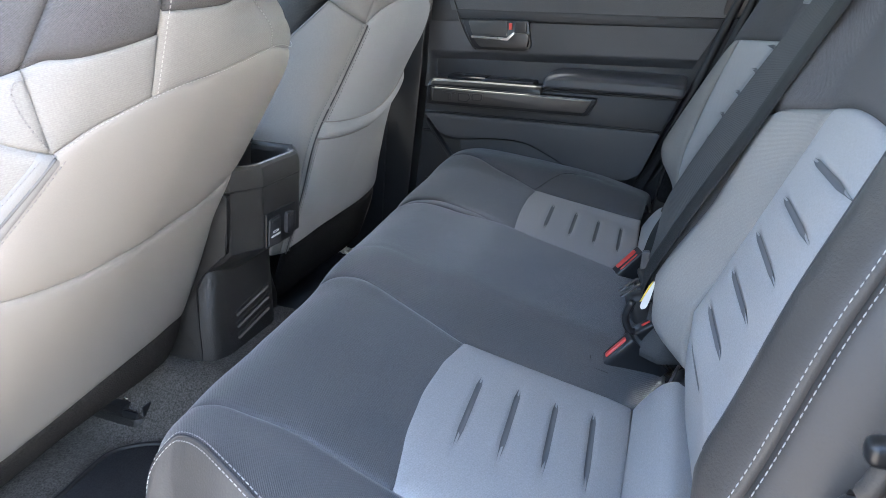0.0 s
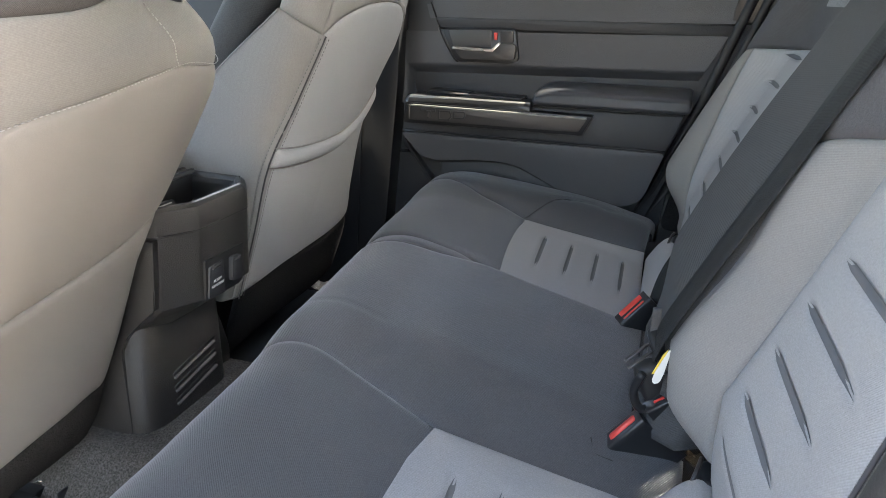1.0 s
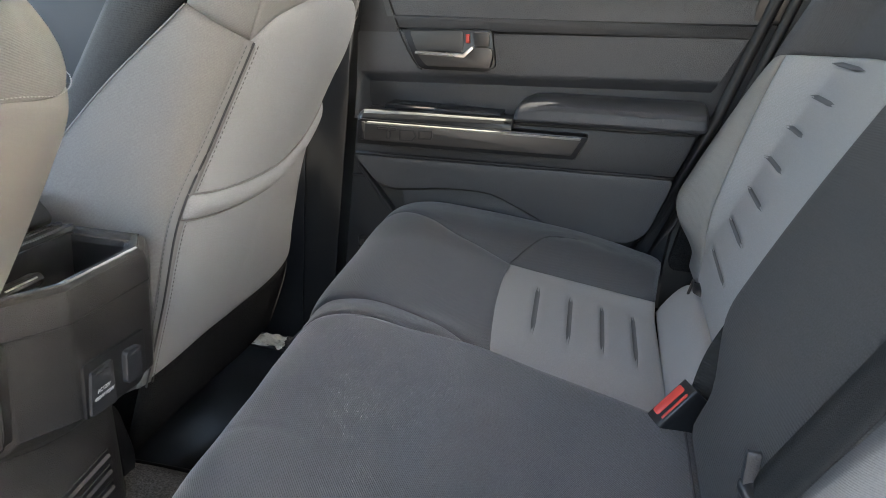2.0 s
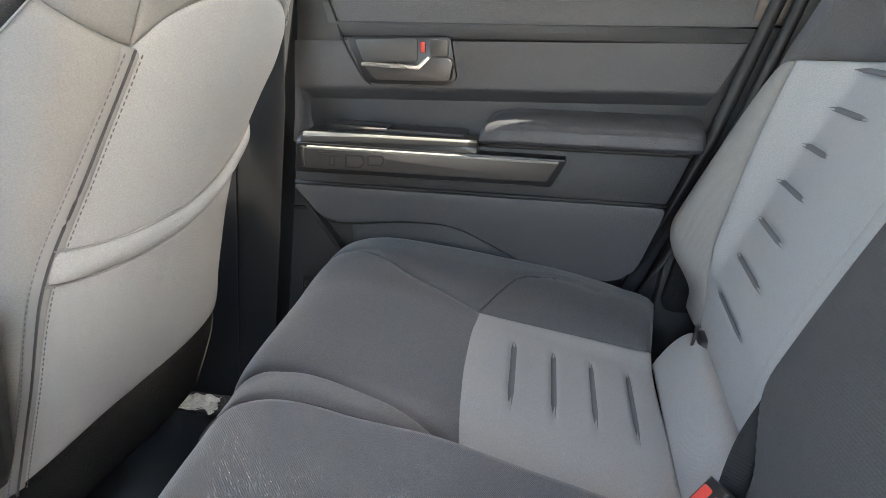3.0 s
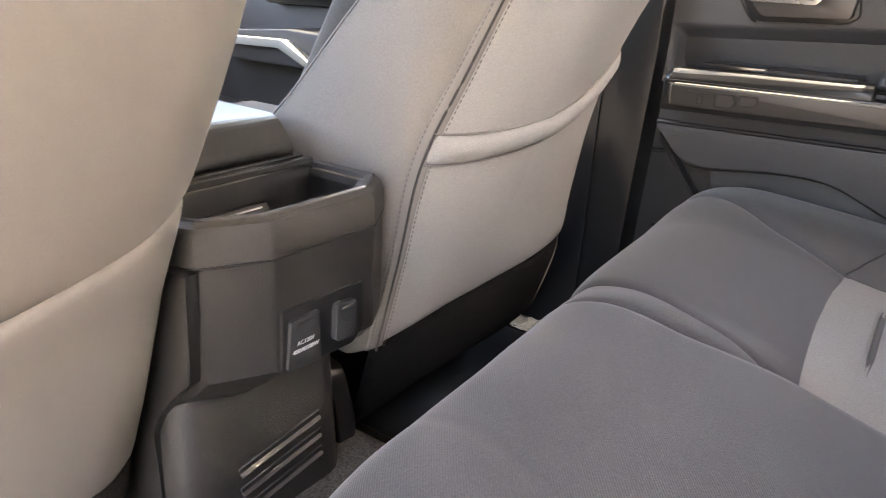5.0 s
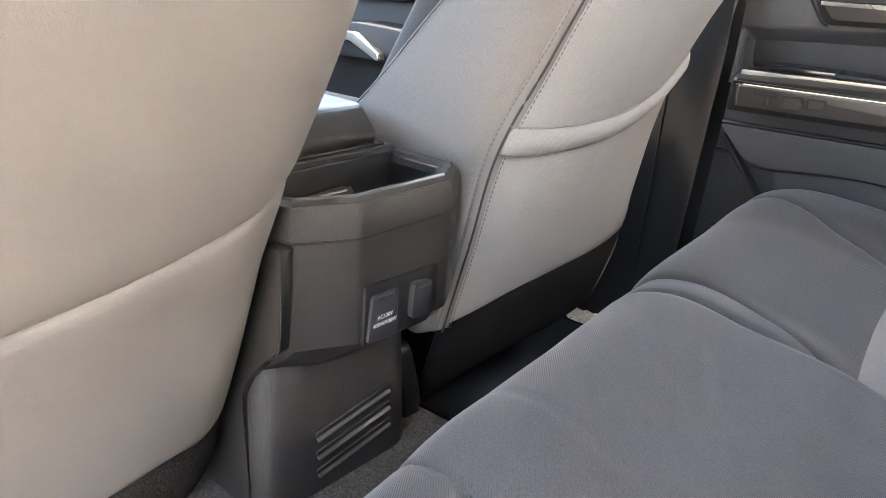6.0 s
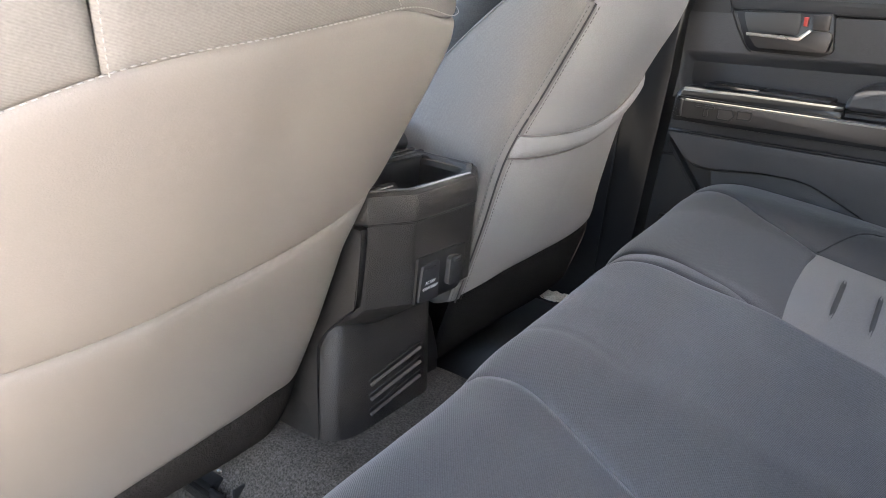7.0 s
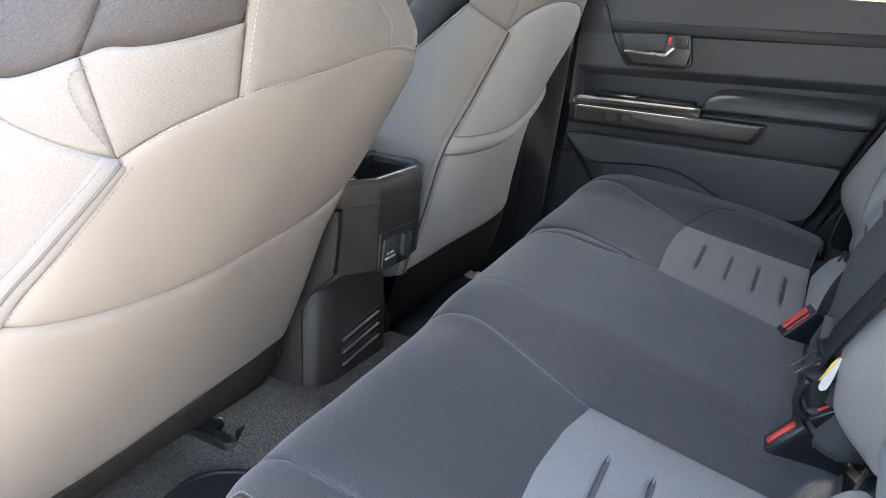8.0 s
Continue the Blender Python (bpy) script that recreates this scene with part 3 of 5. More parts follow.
# lower soft panel with pocket below its curved edge
part("lower_panel", prism(rounded([(-0.338, 0.402), (0.181, 0.4085), (0.178, 0.394), (0.152, 0.318), (0.125, 0.300), (0.03, 0.300), (0.005, 0.312), (-0.035, 0.331), (-0.09, 0.355), (-0.122, 0.361), (-0.177, 0.360), (-0.263, 0.351), (-0.297, 0.358), (-0.326, 0.390)], 0.012), "y", 0.620, Y0, 0.013, 4), PADDED, door)
tube("panel_joint", [(-0.322, 0.634, 0.386), (-0.294, 0.634, 0.355), (-0.262, 0.634, 0.3485), (-0.177, 0.634, 0.3575), (-0.122, 0.634, 0.3585), (-0.09, 0.634, 0.3525), (-0.035, 0.634, 0.3285), (0.005, 0.634, 0.309)], 0.0034, RUBBER, door, n=40, sides=6)
part("door_pocket", prism(rounded([(-0.262, 0.348), (-0.177, 0.3565), (-0.122, 0.3575), (-0.09, 0.3515), (-0.035, 0.3275), (0.005, 0.308), (0.03, 0.295), (0.10, 0.05), (-0.20, 0.05)], 0.008), "y", 0.650, Y0, 0.010, 3), PLASTIC_DOOR, door)
loft_x("carrier_rib", [(-0.352, [(0.686, 0.366), (0.686, 0.376), (0.70, 0.380), (0.70, 0.362)]), (-0.280, [(0.680, 0.276), (0.680, 0.288), (0.70, 0.292), (0.70, 0.272)])], PLASTIC_DOOR, door, r=0.001, seg=1)
grille = part("speaker_frame", rbox((0.05, 0.012, 0.11), 0.008, 2, pose(-0.328, 0.698, 0.18)), PLASTIC_SMOOTH, door)
for i in range(4):
    for j in range(7):
        part("grille_cell", rbox((0.008, 0.004, 0.011), 0.0015, 1, pose(-0.344 + 0.0105 * i, 0.691, 0.142 + 0.0135 * j)), PLASTIC, grille)
# handle
hnd = part("handle_bezel", prism(rounded([(-0.274, 0.606), (-0.126, 0.613), (-0.115, 0.556), (-0.130, 0.547), (-0.236, 0.5445), (-0.247, 0.552)], 0.007), "y", 0.667, 0.70, 0.003), PLASTIC_SMOOTH, door)
part("handle_cup", prism(rounded([(-0.260, 0.6045), (-0.171, 0.6095), (-0.170, 0.577), (-0.247, 0.5735)], 0.006), "y", 0.664, 0.69, 0.003), BAR, hnd)
part("pull_lever", prism(rounded([(-0.242, 0.570), (-0.164, 0.570), (-0.151, 0.585), (-0.124, 0.586), (-0.119, 0.578), (-0.122, 0.555), (-0.226, 0.552)], 0.005), "y", 0.648, 0.682, 0.005, 3), SATIN, hnd, "satin grey door pull lever")
part("lever_lip", prism(rounded([(-0.245, 0.5695), (-0.164, 0.5690), (-0.150, 0.5840), (-0.153, 0.5875), (-0.167, 0.5740), (-0.245, 0.5745)], 0.0015), "y", 0.6455, 0.66, 0.0015), SILVER, hnd)
part("lock_tab", prism(rounded([(-0.154, 0.6085), (-0.129, 0.6095), (-0.127, 0.5875), (-0.150, 0.5870)], 0.003), "y", 0.656, 0.68, 0.003), SATIN, hnd)
part("lock_marker", prism([(-0.166, 0.6045), (-0.160, 0.6045), (-0.159, 0.591), (-0.165, 0.591)], "y", 0.659, 0.67, 0.0005), RED, hnd)
tube("panel_joint", [(-0.306, 0.6895, 0.655), (-0.296, 0.689, 0.632), (-0.287, 0.6825, 0.613), (-0.272, 0.679, 0.583), (-0.250, 0.679, 0.549), (-0.240, 0.679, 0.543)], 0.0016, RUBBER, door, n=20, sides=6)
# dark joints between the door's panels
for jp in ([(-0.302, 0.6945, 0.6265), (0.275, 0.6945, 0.6425)], [(-0.287, 0.688, 0.6070), (0.272, 0.688, 0.6225)], [(-0.075, 0.621, 0.4765), (0.19, 0.621, 0.4815), (0.206, 0.626, 0.483)],
           [(-0.336, 0.627, 0.4040), (0.182, 0.627, 0.4105)], [(-0.370, 0.6945, 0.347), (-0.332, 0.6945, 0.349)]):
    tube("panel_joint", jp, 0.0030, RUBBER, door, n=16, sides=6)
# door seal and rear edge
tube("door_seal", [(-0.392, 0.692, 0.05), (-0.384, 0.692, 0.30), (-0.374, 0.692, 0.45), (-0.362, 0.698, 0.70), (-0.35, 0.71, 1.15)], 0.006, RUBBER, door)
tube("door_seal", [(0.10, 0.665, 0.20), (0.165, 0.665, 0.33), (0.235, 0.668, 0.50), (0.30, 0.68, 0.70), (0.40, 0.70, 1.0)], 0.009, RUBBER, door)
tube("door_seal", [(0.125, 0.655, 0.20), (0.19, 0.655, 0.33), (0.26, 0.658, 0.50), (0.325, 0.67, 0.70), (0.43, 0.69, 1.0)], 0.008, RUBBER, door)
tagged(part("pillar_trim", prism([(0.17, 0.05), (0.40, 0.05), (0.62, 0.62), (0.66, 1.2), (0.47, 1.2), (0.335, 0.72), (0.195, 0.32)], "y", 0.672, FAR + 0.04, 0.006), PLASTIC), "black trim behind the rear door opening", "pillar", kind="structure")
part("window_frame", prism([(0.262, 0.645), (0.45, 0.645), (0.58, 1.2), (0.385, 1.2)], "y", 0.690, 0.715, 0.006), PLASTIC_SMOOTH, door)
win = thing("window_1", "grey tinted side window of the rear door", "car window", kind="structure", at=(0, FAR + 0.02, 0.72))
part("pane", prism([(-0.33, 0.690), (0.30, 0.690), (0.40, 1.17), (-0.33, 1.17)], "y", FAR + 0.015, FAR + 0.019, 0), TINTED, win, smooth=False)
# centre pillar, far side
pil = thing("pillar_trim", "black grained centre pillar trim on the far side", "pillar", kind="structure", at=(-0.43, 0.68, 0.04))
part("pillar_cover", prism(rounded([(-0.56, 0.03), (-0.388, 0.03), (-0.374, 0.20), (-0.362, 0.38), (-0.354, 0.50), (-0.352, 0.72), (-0.340, 1.18), (-0.43, 1.18), (-0.47, 0.60)], 0.01), "y", 0.640, FAR + 0.02, 0.018, 3), PLASTIC_SMOOTH, pil)
tube("pillar_seam", [(-0.44, 0.639, 0.05), (-0.432, 0.639, 0.40), (-0.40, 0.639, 1.1)], 0.0015, RUBBER, pil)

# ---- far front door ----
fdoor = thing("door_2", "closed front passenger door, blackened for its shade, with pale trim bar", "car door", kind="structure", at=(-1.0, 0.72, 0.1))
# the shade at the front is put into the black of panel and armrest
part("inner_panel", prism([(-1.60, 0.04), (-0.52, 0.04), (-0.48, 0.64), (-1.60, 0.66)], "y", 0.715, FAR + 0.03, 0.006), RUBBER, fdoor)
part("armrest", prism(rounded([(-1.36, 0.40), (-0.84, 0.40), (-0.84, 0.46), (-1.10, 0.47), (-1.36, 0.45)], 0.015), "y", 0.63, 0.72, 0.010, 3), RUBBER, fdoor)
# front trim bar in the same pale tone, for the sun on it
part("trim_bar", prism(rounded([(-1.37, 0.430), (-1.10, 0.436), (-1.02, 0.404), (-1.02, 0.418), (-1.09, 0.452), (-1.37, 0.445)], 0.004), "y", 0.61, 0.66, 0.006), SUNLIT_TRIM, fdoor, "trim bar, sunlight on it put into its pale colour")
fh = part("handle_bezel", prism(rounded([(-1.24, 0.585), (-1.02, 0.59), (-1.02, 0.515), (-1.22, 0.512)], 0.012), "y", 0.690, 0.72, 0.004), PLASTIC_SMOOTH, fdoor)
part("pull_lever", prism(rounded([(-1.22, 0.548), (-1.10, 0.548), (-1.08, 0.565), (-1.03, 0.565), (-1.03, 0.528), (-1.20, 0.525)], 0.006), "y", 0.668, 0.70, 0.005, 3), SATIN, fh)
part("door_pocket", prism(rounded([(-1.50, 0.10), (-0.65, 0.10), (-0.65, 0.26), (-1.50, 0.30)], 0.02), "y", 0.66, 0.72, 0.012, 3), PLASTIC, fdoor)
win2 = thing("window_2", "clear side window of the front door", "car window", kind="structure", at=(-0.9, FAR + 0.02, 0.7))
part("pane", prism([(-1.50, 0.67), (-0.44, 0.67), (-0.40, 1.17), (-1.10, 1.17)], "y", FAR + 0.015, FAR + 0.019, 0), GLASS, win2, smooth=False)


# ---- rear bench ----
PROFILE = [(-0.42, -0.256, 0.100), (-0.285, -0.254, 0.235), (-0.248, -0.244, 0.272), (-0.21, -0.213, 0.303), (-0.165, -0.166, 0.316),
           (-0.105, -0.105, 0.307), (0.0, 0.0, 0.279), (0.13, 0.13, 0.246), (0.19, 0.19, 0.230), (0.24, 0.245, 0.205), (0.30, 0.262, 0.150)]


FRONT_LINE = [(-0.62, 0.085), (-0.55, 0.060), (-0.50, 0.036), (-0.35, 0.027), (-0.15, 0.016), (-0.05, 0.012), (0.05, 0.004), (0.12, -0.002), (0.20, -0.013), (0.30, -0.028), (0.40, -0.035), (0.50, -0.040), (0.65, -0.045)]


def cushion(q, y):
    x, z = table(q, PROFILE)
    top = step(-0.30, -0.18, q)
    rear = step(-0.20, 0.10, q)
    mid = (1 - 0.30 * step(0.150, 0.160, y) - 0.70 * step(0.165, 0.24, y)) * (1 - step(0.150, 0.160, y) * step(-0.10, -0.02, q)) * step(-0.22, -0.10, y)
    z += (0.018 + 0.011 * step(-0.12, -0.02, q)) * mid * step(-0.30, -0.20, q)
    z += (0.013 + 0.030 * rear) * top * step(0.46, 0.58, y)
    z += (0.008 + 0.012 * rear) * top * (1 - step(-0.60, -0.50, y))
    z -= 0.010 * math.exp(-((y - 0.154) / 0.006) ** 2) * top
    # rounded fall towards the outer edge
    z -= 0.06 * top * step(0.61, 0.67, y) ** 2
    x += float(table(y, FRONT_LINE)[0]) * (1 - step(-0.25, 0.05, q))
    return np.array((x, y, z))


def roll_lift(xs, y0, y1):
    """The padded roll along the rear of a seat place, falling off at both ends."""
    def f(t, y):
        end = min(1, max(0, min(y - y0, y1 - y) / 0.022))
        hgt = 0.054 * math.sin(0.5 * math.pi * min(1, 1.5 * max(0, t))) * math.sqrt(max(0.0, 1 - (1 - end) ** 2) * 0.55 + 0.45)
        return np.array((xs + 0.066 * t, y, 0.226 + 0.262 * (0.206 - xs) + hgt - 0.02 * max(0, t - 0.67)))
    return f


# Darker strip down each groove; its colour deepens the pleat beyond the pressed relief.
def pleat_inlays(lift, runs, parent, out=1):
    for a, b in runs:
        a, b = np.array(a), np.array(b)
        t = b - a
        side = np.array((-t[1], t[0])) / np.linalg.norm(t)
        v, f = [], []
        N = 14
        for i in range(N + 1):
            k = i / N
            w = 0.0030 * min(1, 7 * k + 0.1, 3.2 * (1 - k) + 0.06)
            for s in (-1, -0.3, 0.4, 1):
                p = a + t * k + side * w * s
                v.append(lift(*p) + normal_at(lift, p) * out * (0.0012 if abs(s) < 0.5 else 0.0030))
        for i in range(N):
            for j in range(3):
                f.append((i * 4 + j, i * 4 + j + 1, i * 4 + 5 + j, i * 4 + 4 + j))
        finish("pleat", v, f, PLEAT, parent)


small = thing("rear_seat_cushion", "charcoal cloth rear seat cushion with light grey pleated centre, single place", "seat cushion", "rear bench cushions", at=(0, 0.39, 0.04))
part("base", prism([(-0.225, 0.05), (0.22, 0.05), (0.22, 0.20), (-0.10, 0.262), (-0.205, 0.262)], "y", 0.18, 0.60, 0.01), FELT, small)
patch("front_panel", cushion, [(-0.42, 0.625), (-0.25, 0.610), (-0.20, 0.585), (-0.15, 0.548), (-0.115, 0.519), (-0.079, 0.502), (-0.037, 0.483)], [(-0.42, 0.262), (-0.25, 0.258), (-0.18, 0.233), (-0.13, 0.215), (-0.098, 0.203), (-0.022, 0.168)], 56, 40, DARK, small)
patch("inner_strip", cushion, [(-0.42, 0.262), (-0.25, 0.258), (-0.18, 0.233), (-0.13, 0.215), (-0.098, 0.203), (-0.022, 0.168), (0.0, 0.166)], [(-0.42, 0.158), (-0.25, 0.158), (-0.18, 0.158), (-0.13, 0.158), (-0.098, 0.158), (-0.022, 0.158), (0.0, 0.158)], 50, 12, DARK, small, puff=0.0015)
far_slots = [((0.005 + 0.044 * k, 0.435 + 0.006 * k), (0.012 + 0.043 * k, 0.255 + 0.008 * k)) for k in range(4)]
patch("insert", cushion, [(-0.037, 0.483), (-0.046, 0.38), (-0.042, 0.28), (-0.022, 0.160)], [(0.172, 0.508), (0.174, 0.40), (0.178, 0.28), (0.182, 0.160)], 64, 66, LIGHT, small, "light grey pleated centre panel",
      slots=[(a, b, 0.0036, 0.0042) for a, b in far_slots])
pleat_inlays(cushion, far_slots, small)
patch("rear_roll", roll_lift(0.172, 0.162, 0.508), [(0.0, 0.508), (0.0, 0.40), (0.0, 0.28), (0.0, 0.162)], [(1.0, 0.502), (1.0, 0.40), (1.0, 0.28), (1.0, 0.162)], 46, 22, LIGHT, small, puff=0.002)
patch("side_bolster", cushion, [(-0.42, 0.66), (-0.25, 0.66), (-0.12, 0.66), (0.0, 0.66), (0.10, 0.66), (0.185, 0.65)], [(-0.42, 0.625), (-0.25, 0.610), (-0.20, 0.585), (-0.15, 0.548), (-0.115, 0.519), (-0.079, 0.502), (-0.037, 0.483), (0.06, 0.490), (0.172, 0.508)], 70, 22, DARK, small,
      lines=[([(-0.037, 0.483), (-0.020, 0.525), (0.005, 0.565), (0.045, 0.580), (0.10, 0.578)], 0.0035, 0.004)])
tube("bolster_seam", on(cushion, [(-0.037, 0.483), (-0.020, 0.525), (0.005, 0.565), (0.045, 0.580)], 30, 0.0015), 0.0012, SEAM, small)
# dark line laid in the gap between the cushions, standing for its shade
tube("edge_cord", on(cushion, [(-0.41, 0.154), (-0.25, 0.154), (-0.1, 0.154), (0.05, 0.154), (0.19, 0.154)], 60, 0.003), 0.0026, SEAM, small)
stitches("stitching", on(cushion, [(-0.26, 0.628), (-0.12, 0.634), (0.0, 0.634), (0.17, 0.630)], 60, 0.004), 0.0060, 0.004, 0.0006, WHITE_THREAD, small, "white thread")
finish("outer_side", *(lambda a, b: (a + b, [(i, i + 1, len(a) + i + 1, len(a) + i) for i in range(len(a) - 1)]))(
    [tuple(cushion(q, 0.658)) for q in np.linspace(-0.30, 0.19, 30)], [(cushion(q, 0.658)[0], 0.662, 0.05) for q in np.linspace(-0.30, 0.19, 30)]), VINYL, small)

big = thing("rear_seat_cushion", "charcoal cloth rear seat cushion spanning near and middle places", "seat cushion", "rear bench cushions", at=(0, -0.25, 0.04))
part("base", prism([(-0.20, 0.05), (0.22, 0.05), (0.22, 0.19), (-0.10, 0.262), (-0.18, 0.255)], "y", -0.50, 0.14, 0.01), FELT, big)
near_in = [(-0.42, -0.150), (-0.25, -0.157), (-0.21, -0.167), (-0.165, -0.177), (-0.115, -0.190), (-0.06, -0.205), (0.0, -0.219)]
patch("middle_pad", cushion, near_in + [(0.10, -0.222), (0.20, -0.205), (0.235, -0.190)], [(-0.42, 0.150), (-0.25, 0.150), (-0.20, 0.150), (-0.14, 0.150), (-0.105, 0.150), (-0.06, 0.150), (0.0, 0.150), (0.10, 0.150), (0.20, 0.150), (0.235, 0.150)], 90, 56, DARK, big, puff=0.002, soft=0.03, sink=0.0015, wrinkle=0.0012,
      lines=[([(-0.24, -0.075), (-0.19, -0.085), (-0.10, -0.10), (0.05, -0.125), (0.15, -0.14)], 0.0022, 0.0012), ([(-0.11, -0.186), (-0.075, -0.15)], 0.006, 0.002)])
tube("buckle_slit", on(cushion, [(0.147, -0.153), (0.153, -0.168), (0.172, -0.169)], 16, 0.0008), 0.0016, RUBBER, big, sides=6)
tube("pad_seam", on(cushion, [(0.1832, 0.125), (0.1831, 0.02), (0.1835, -0.044), (0.184, -0.125)], 36, 0.0022), 0.0013, SEAM, big, sides=6)
patch("front_panel", cushion, [(-0.42, -0.492), (-0.25, -0.485), (-0.20, -0.492), (-0.15, -0.502), (-0.09, -0.498), (0.018, -0.505)], near_in, 60, 46, DARK, big, puff=0.002, soft=0.03, sink=0.0015, wrinkle=0.0012)
near_slots = [((0.040 + 0.042 * k, -0.275 + 0.008 * k), (0.048 + 0.042 * k, -0.43 + 0.008 * k)) for k in range(4)]
patch("insert", cushion, [(0.0, -0.217), (-0.012, -0.30), (-0.008, -0.40), (0.018, -0.505)], [(0.205, -0.200), (0.208, -0.30), (0.21, -0.40), (0.21, -0.520)], 64, 66, LIGHT, big, "light grey pleated centre panel",
      slots=[(a, b, 0.0036, 0.0042) for a, b in near_slots])
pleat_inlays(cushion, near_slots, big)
patch("rear_roll", roll_lift(0.206, -0.515, -0.203), [(0.0, -0.203), (0.0, -0.30), (0.0, -0.40), (0.0, -0.515)], [(1.0, -0.210), (1.0, -0.30), (1.0, -0.40), (1.0, -0.51)], 46, 22, LIGHT, big, puff=0.002)
near_out = [(-0.42, -0.548), (-0.25, -0.540), (-0.22, -0.538), (-0.205, -0.546), (-0.155, -0.583), (-0.10, -0.603), (-0.04, -0.618), (0.08, -0.645), (0.21, -0.655)]
patch("side_bolster", cushion, near_out, [(-0.42, -0.492), (-0.25, -0.485), (-0.20, -0.492), (-0.15, -0.502), (-0.09, -0.498), (0.018, -0.505), (0.10, -0.514), (0.21, -0.520)], 76, 24, DARK, big, puff=0.002, soft=0.03, sink=0.0012)
near_edge = on(cushion, near_out, 90, 0.004)
finish("outer_side", *(lambda a, b, c: (a + b + c, [(i, len(a) + i, len(a) + i + 1, i + 1) for i in range(len(a) - 1)] + [(len(a) + i, 2 * len(a) + i, 2 * len(a) + i + 1, len(a) + i + 1) for i in range(len(a) - 1)]))(
    [tuple(p) for p in near_edge], [tuple(p + np.array((0, -0.012, -0.03))) for p in near_edge], [(p[0], p[1] - 0.012, 0.04) for p in near_edge]), VINYL, big, "grey vinyl outer side")
stitches("stitching", on(cushion, [(q, y + 0.0040) for q, y in near_out], 120, 0.0040), 0.0056, 0.0041, 0.00045, WHITE_THREAD, big, "white thread")
stitches("stitching", [p + np.array((0.0, -0.0030, -0.0045)) for p in near_edge], 0.0056, 0.0041, 0.00045, WHITE_THREAD, big, "white thread")
tube("edge_seam", [p + np.array((0.0, -0.0005, -0.001)) for p in near_edge], 0.0013, SEAM, big)



# ---- rear backrests ----
def back_plane(z):
    return 0.205 + 0.466 * (z - 0.28)


def back_far(y, z):
    up = step(0.29, 0.40, z)
    x = back_plane(z) + 0.35 * max(0.0, 0.355 - z) ** 1.1 - 0.062 * step(0.50, 0.60, y) * up - 0.014 * (1 - step(0.20, 0.29, y)) * up
    x += 0.09 * step(0.605, 0.66, y) ** 2
    x -= 0.004 * math.sin(math.pi * min(1, max(0, (z - 0.30) / 0.32)))
    return np.array((x, y, z))


def back_near(y, z):
    up = step(0.26, 0.33, z)
    x = 0.252 + 0.372 * (z - 0.36) + 0.42 * max(0.0, 0.37 - z) + 0.008 * step(-0.27, -0.42, y) * (1 - step(0.38, 0.52, z))
    x += (-0.030 - 0.012 * (1 - step(0.38, 0.48, z))) * step(-0.235, -0.160, y) * up + 0.09 * step(-0.125, -0.065, y) ** 2
    return np.array((x, y, z))


def back_mid(y, z):
    x = back_plane(z) - 0.034 + 0.02 * (1 - step(0.30, 0.40, z)) - 0.01 * math.sin(math.pi * min(1, max(0, (z - 0.28) / 0.4)))
    low = 1 - step(0.30, 0.385, z)
    d = y - 0.150 + 0.045 * low if y > 0 else -y - 0.11
    x += (0.05 + (0.05 * low if y > 0 else 0)) * step(0.0, 0.07, d) ** 2
    return np.array((x, y, z))


bf = thing("rear_bench_back", "light grey pleated rear backrest with charcoal shoulder, far place", "seat backrest", "rear backrests", at=(0.3, 0.42, 0.25))
far_bs = [((0.522 - 0.010 * max(0, k - 2), 0.562 - 0.0425 * k), (0.455 - 0.026 * k if k > 0 else 0.40, 0.562 - 0.0435 * k)) for k in range(-1, 6)]
patch("insert", back_far, [(0.255, 0.275), (0.36, 0.272), (0.46, 0.275), (0.520, 0.290)], [(0.285, 0.618), (0.38, 0.622), (0.48, 0.618), (0.585, 0.610)], 60, 110, LIGHT, bf, "light grey pleated centre panel",
      slots=[(a, b, 0.0034, 0.0042) for a, b in far_bs], out=-1)
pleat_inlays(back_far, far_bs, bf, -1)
patch("outer_bolster", back_far, [(0.520, 0.290), (0.55, 0.275), (0.63, 0.27)], [(0.585, 0.610), (0.61, 0.606), (0.65, 0.575)], 28, 60, LIGHT_KNIT, bf, out=-1)
# paler cloth than the near bolster, for the light that falls on this one
patch("inner_bolster", back_far, [(0.226, 0.285), (0.24, 0.28), (0.255, 0.275)], [(0.236, 0.60), (0.26, 0.61), (0.285, 0.618)], 12, 60, LIGHT, bf, puff=0.008, out=-1)
patch("shoulder_panel", back_far, [(0.236, 0.60), (0.285, 0.618), (0.38, 0.622), (0.48, 0.618), (0.585, 0.610), (0.65, 0.575)], [(0.22, 0.80), (0.30, 0.82), (0.38, 0.825), (0.48, 0.82), (0.56, 0.80), (0.62, 0.76)], 60, 30, DARK_TWILL, bf, out=-1)
part("back_shell", prism([(0.23, 0.20), (0.30, 0.20), (0.52, 0.78), (0.42, 0.78)], "y", 0.21, 0.63, 0.01), DARK, bf)
part("outer_side", prism(rounded([(0.19, 0.26), (0.30, 0.26), (0.50, 0.78), (0.40, 0.78), (0.30, 0.60), (0.22, 0.42)], 0.02), "y", 0.628, 0.648, 0.006), FELT, bf)

bn = thing("rear_bench_back", "light grey pleated rear backrest with white-stitched grey vinyl side", "seat backrest", "rear backrests", at=(0.3, -0.4, 0.25))
near_bs = [((-0.300 + 0.016 * min(k, 2), 0.559 - 0.0402 * k), (-0.464 + 0.0148 * k, 0.563 - 0.0415 * k)) for k in range(6)]
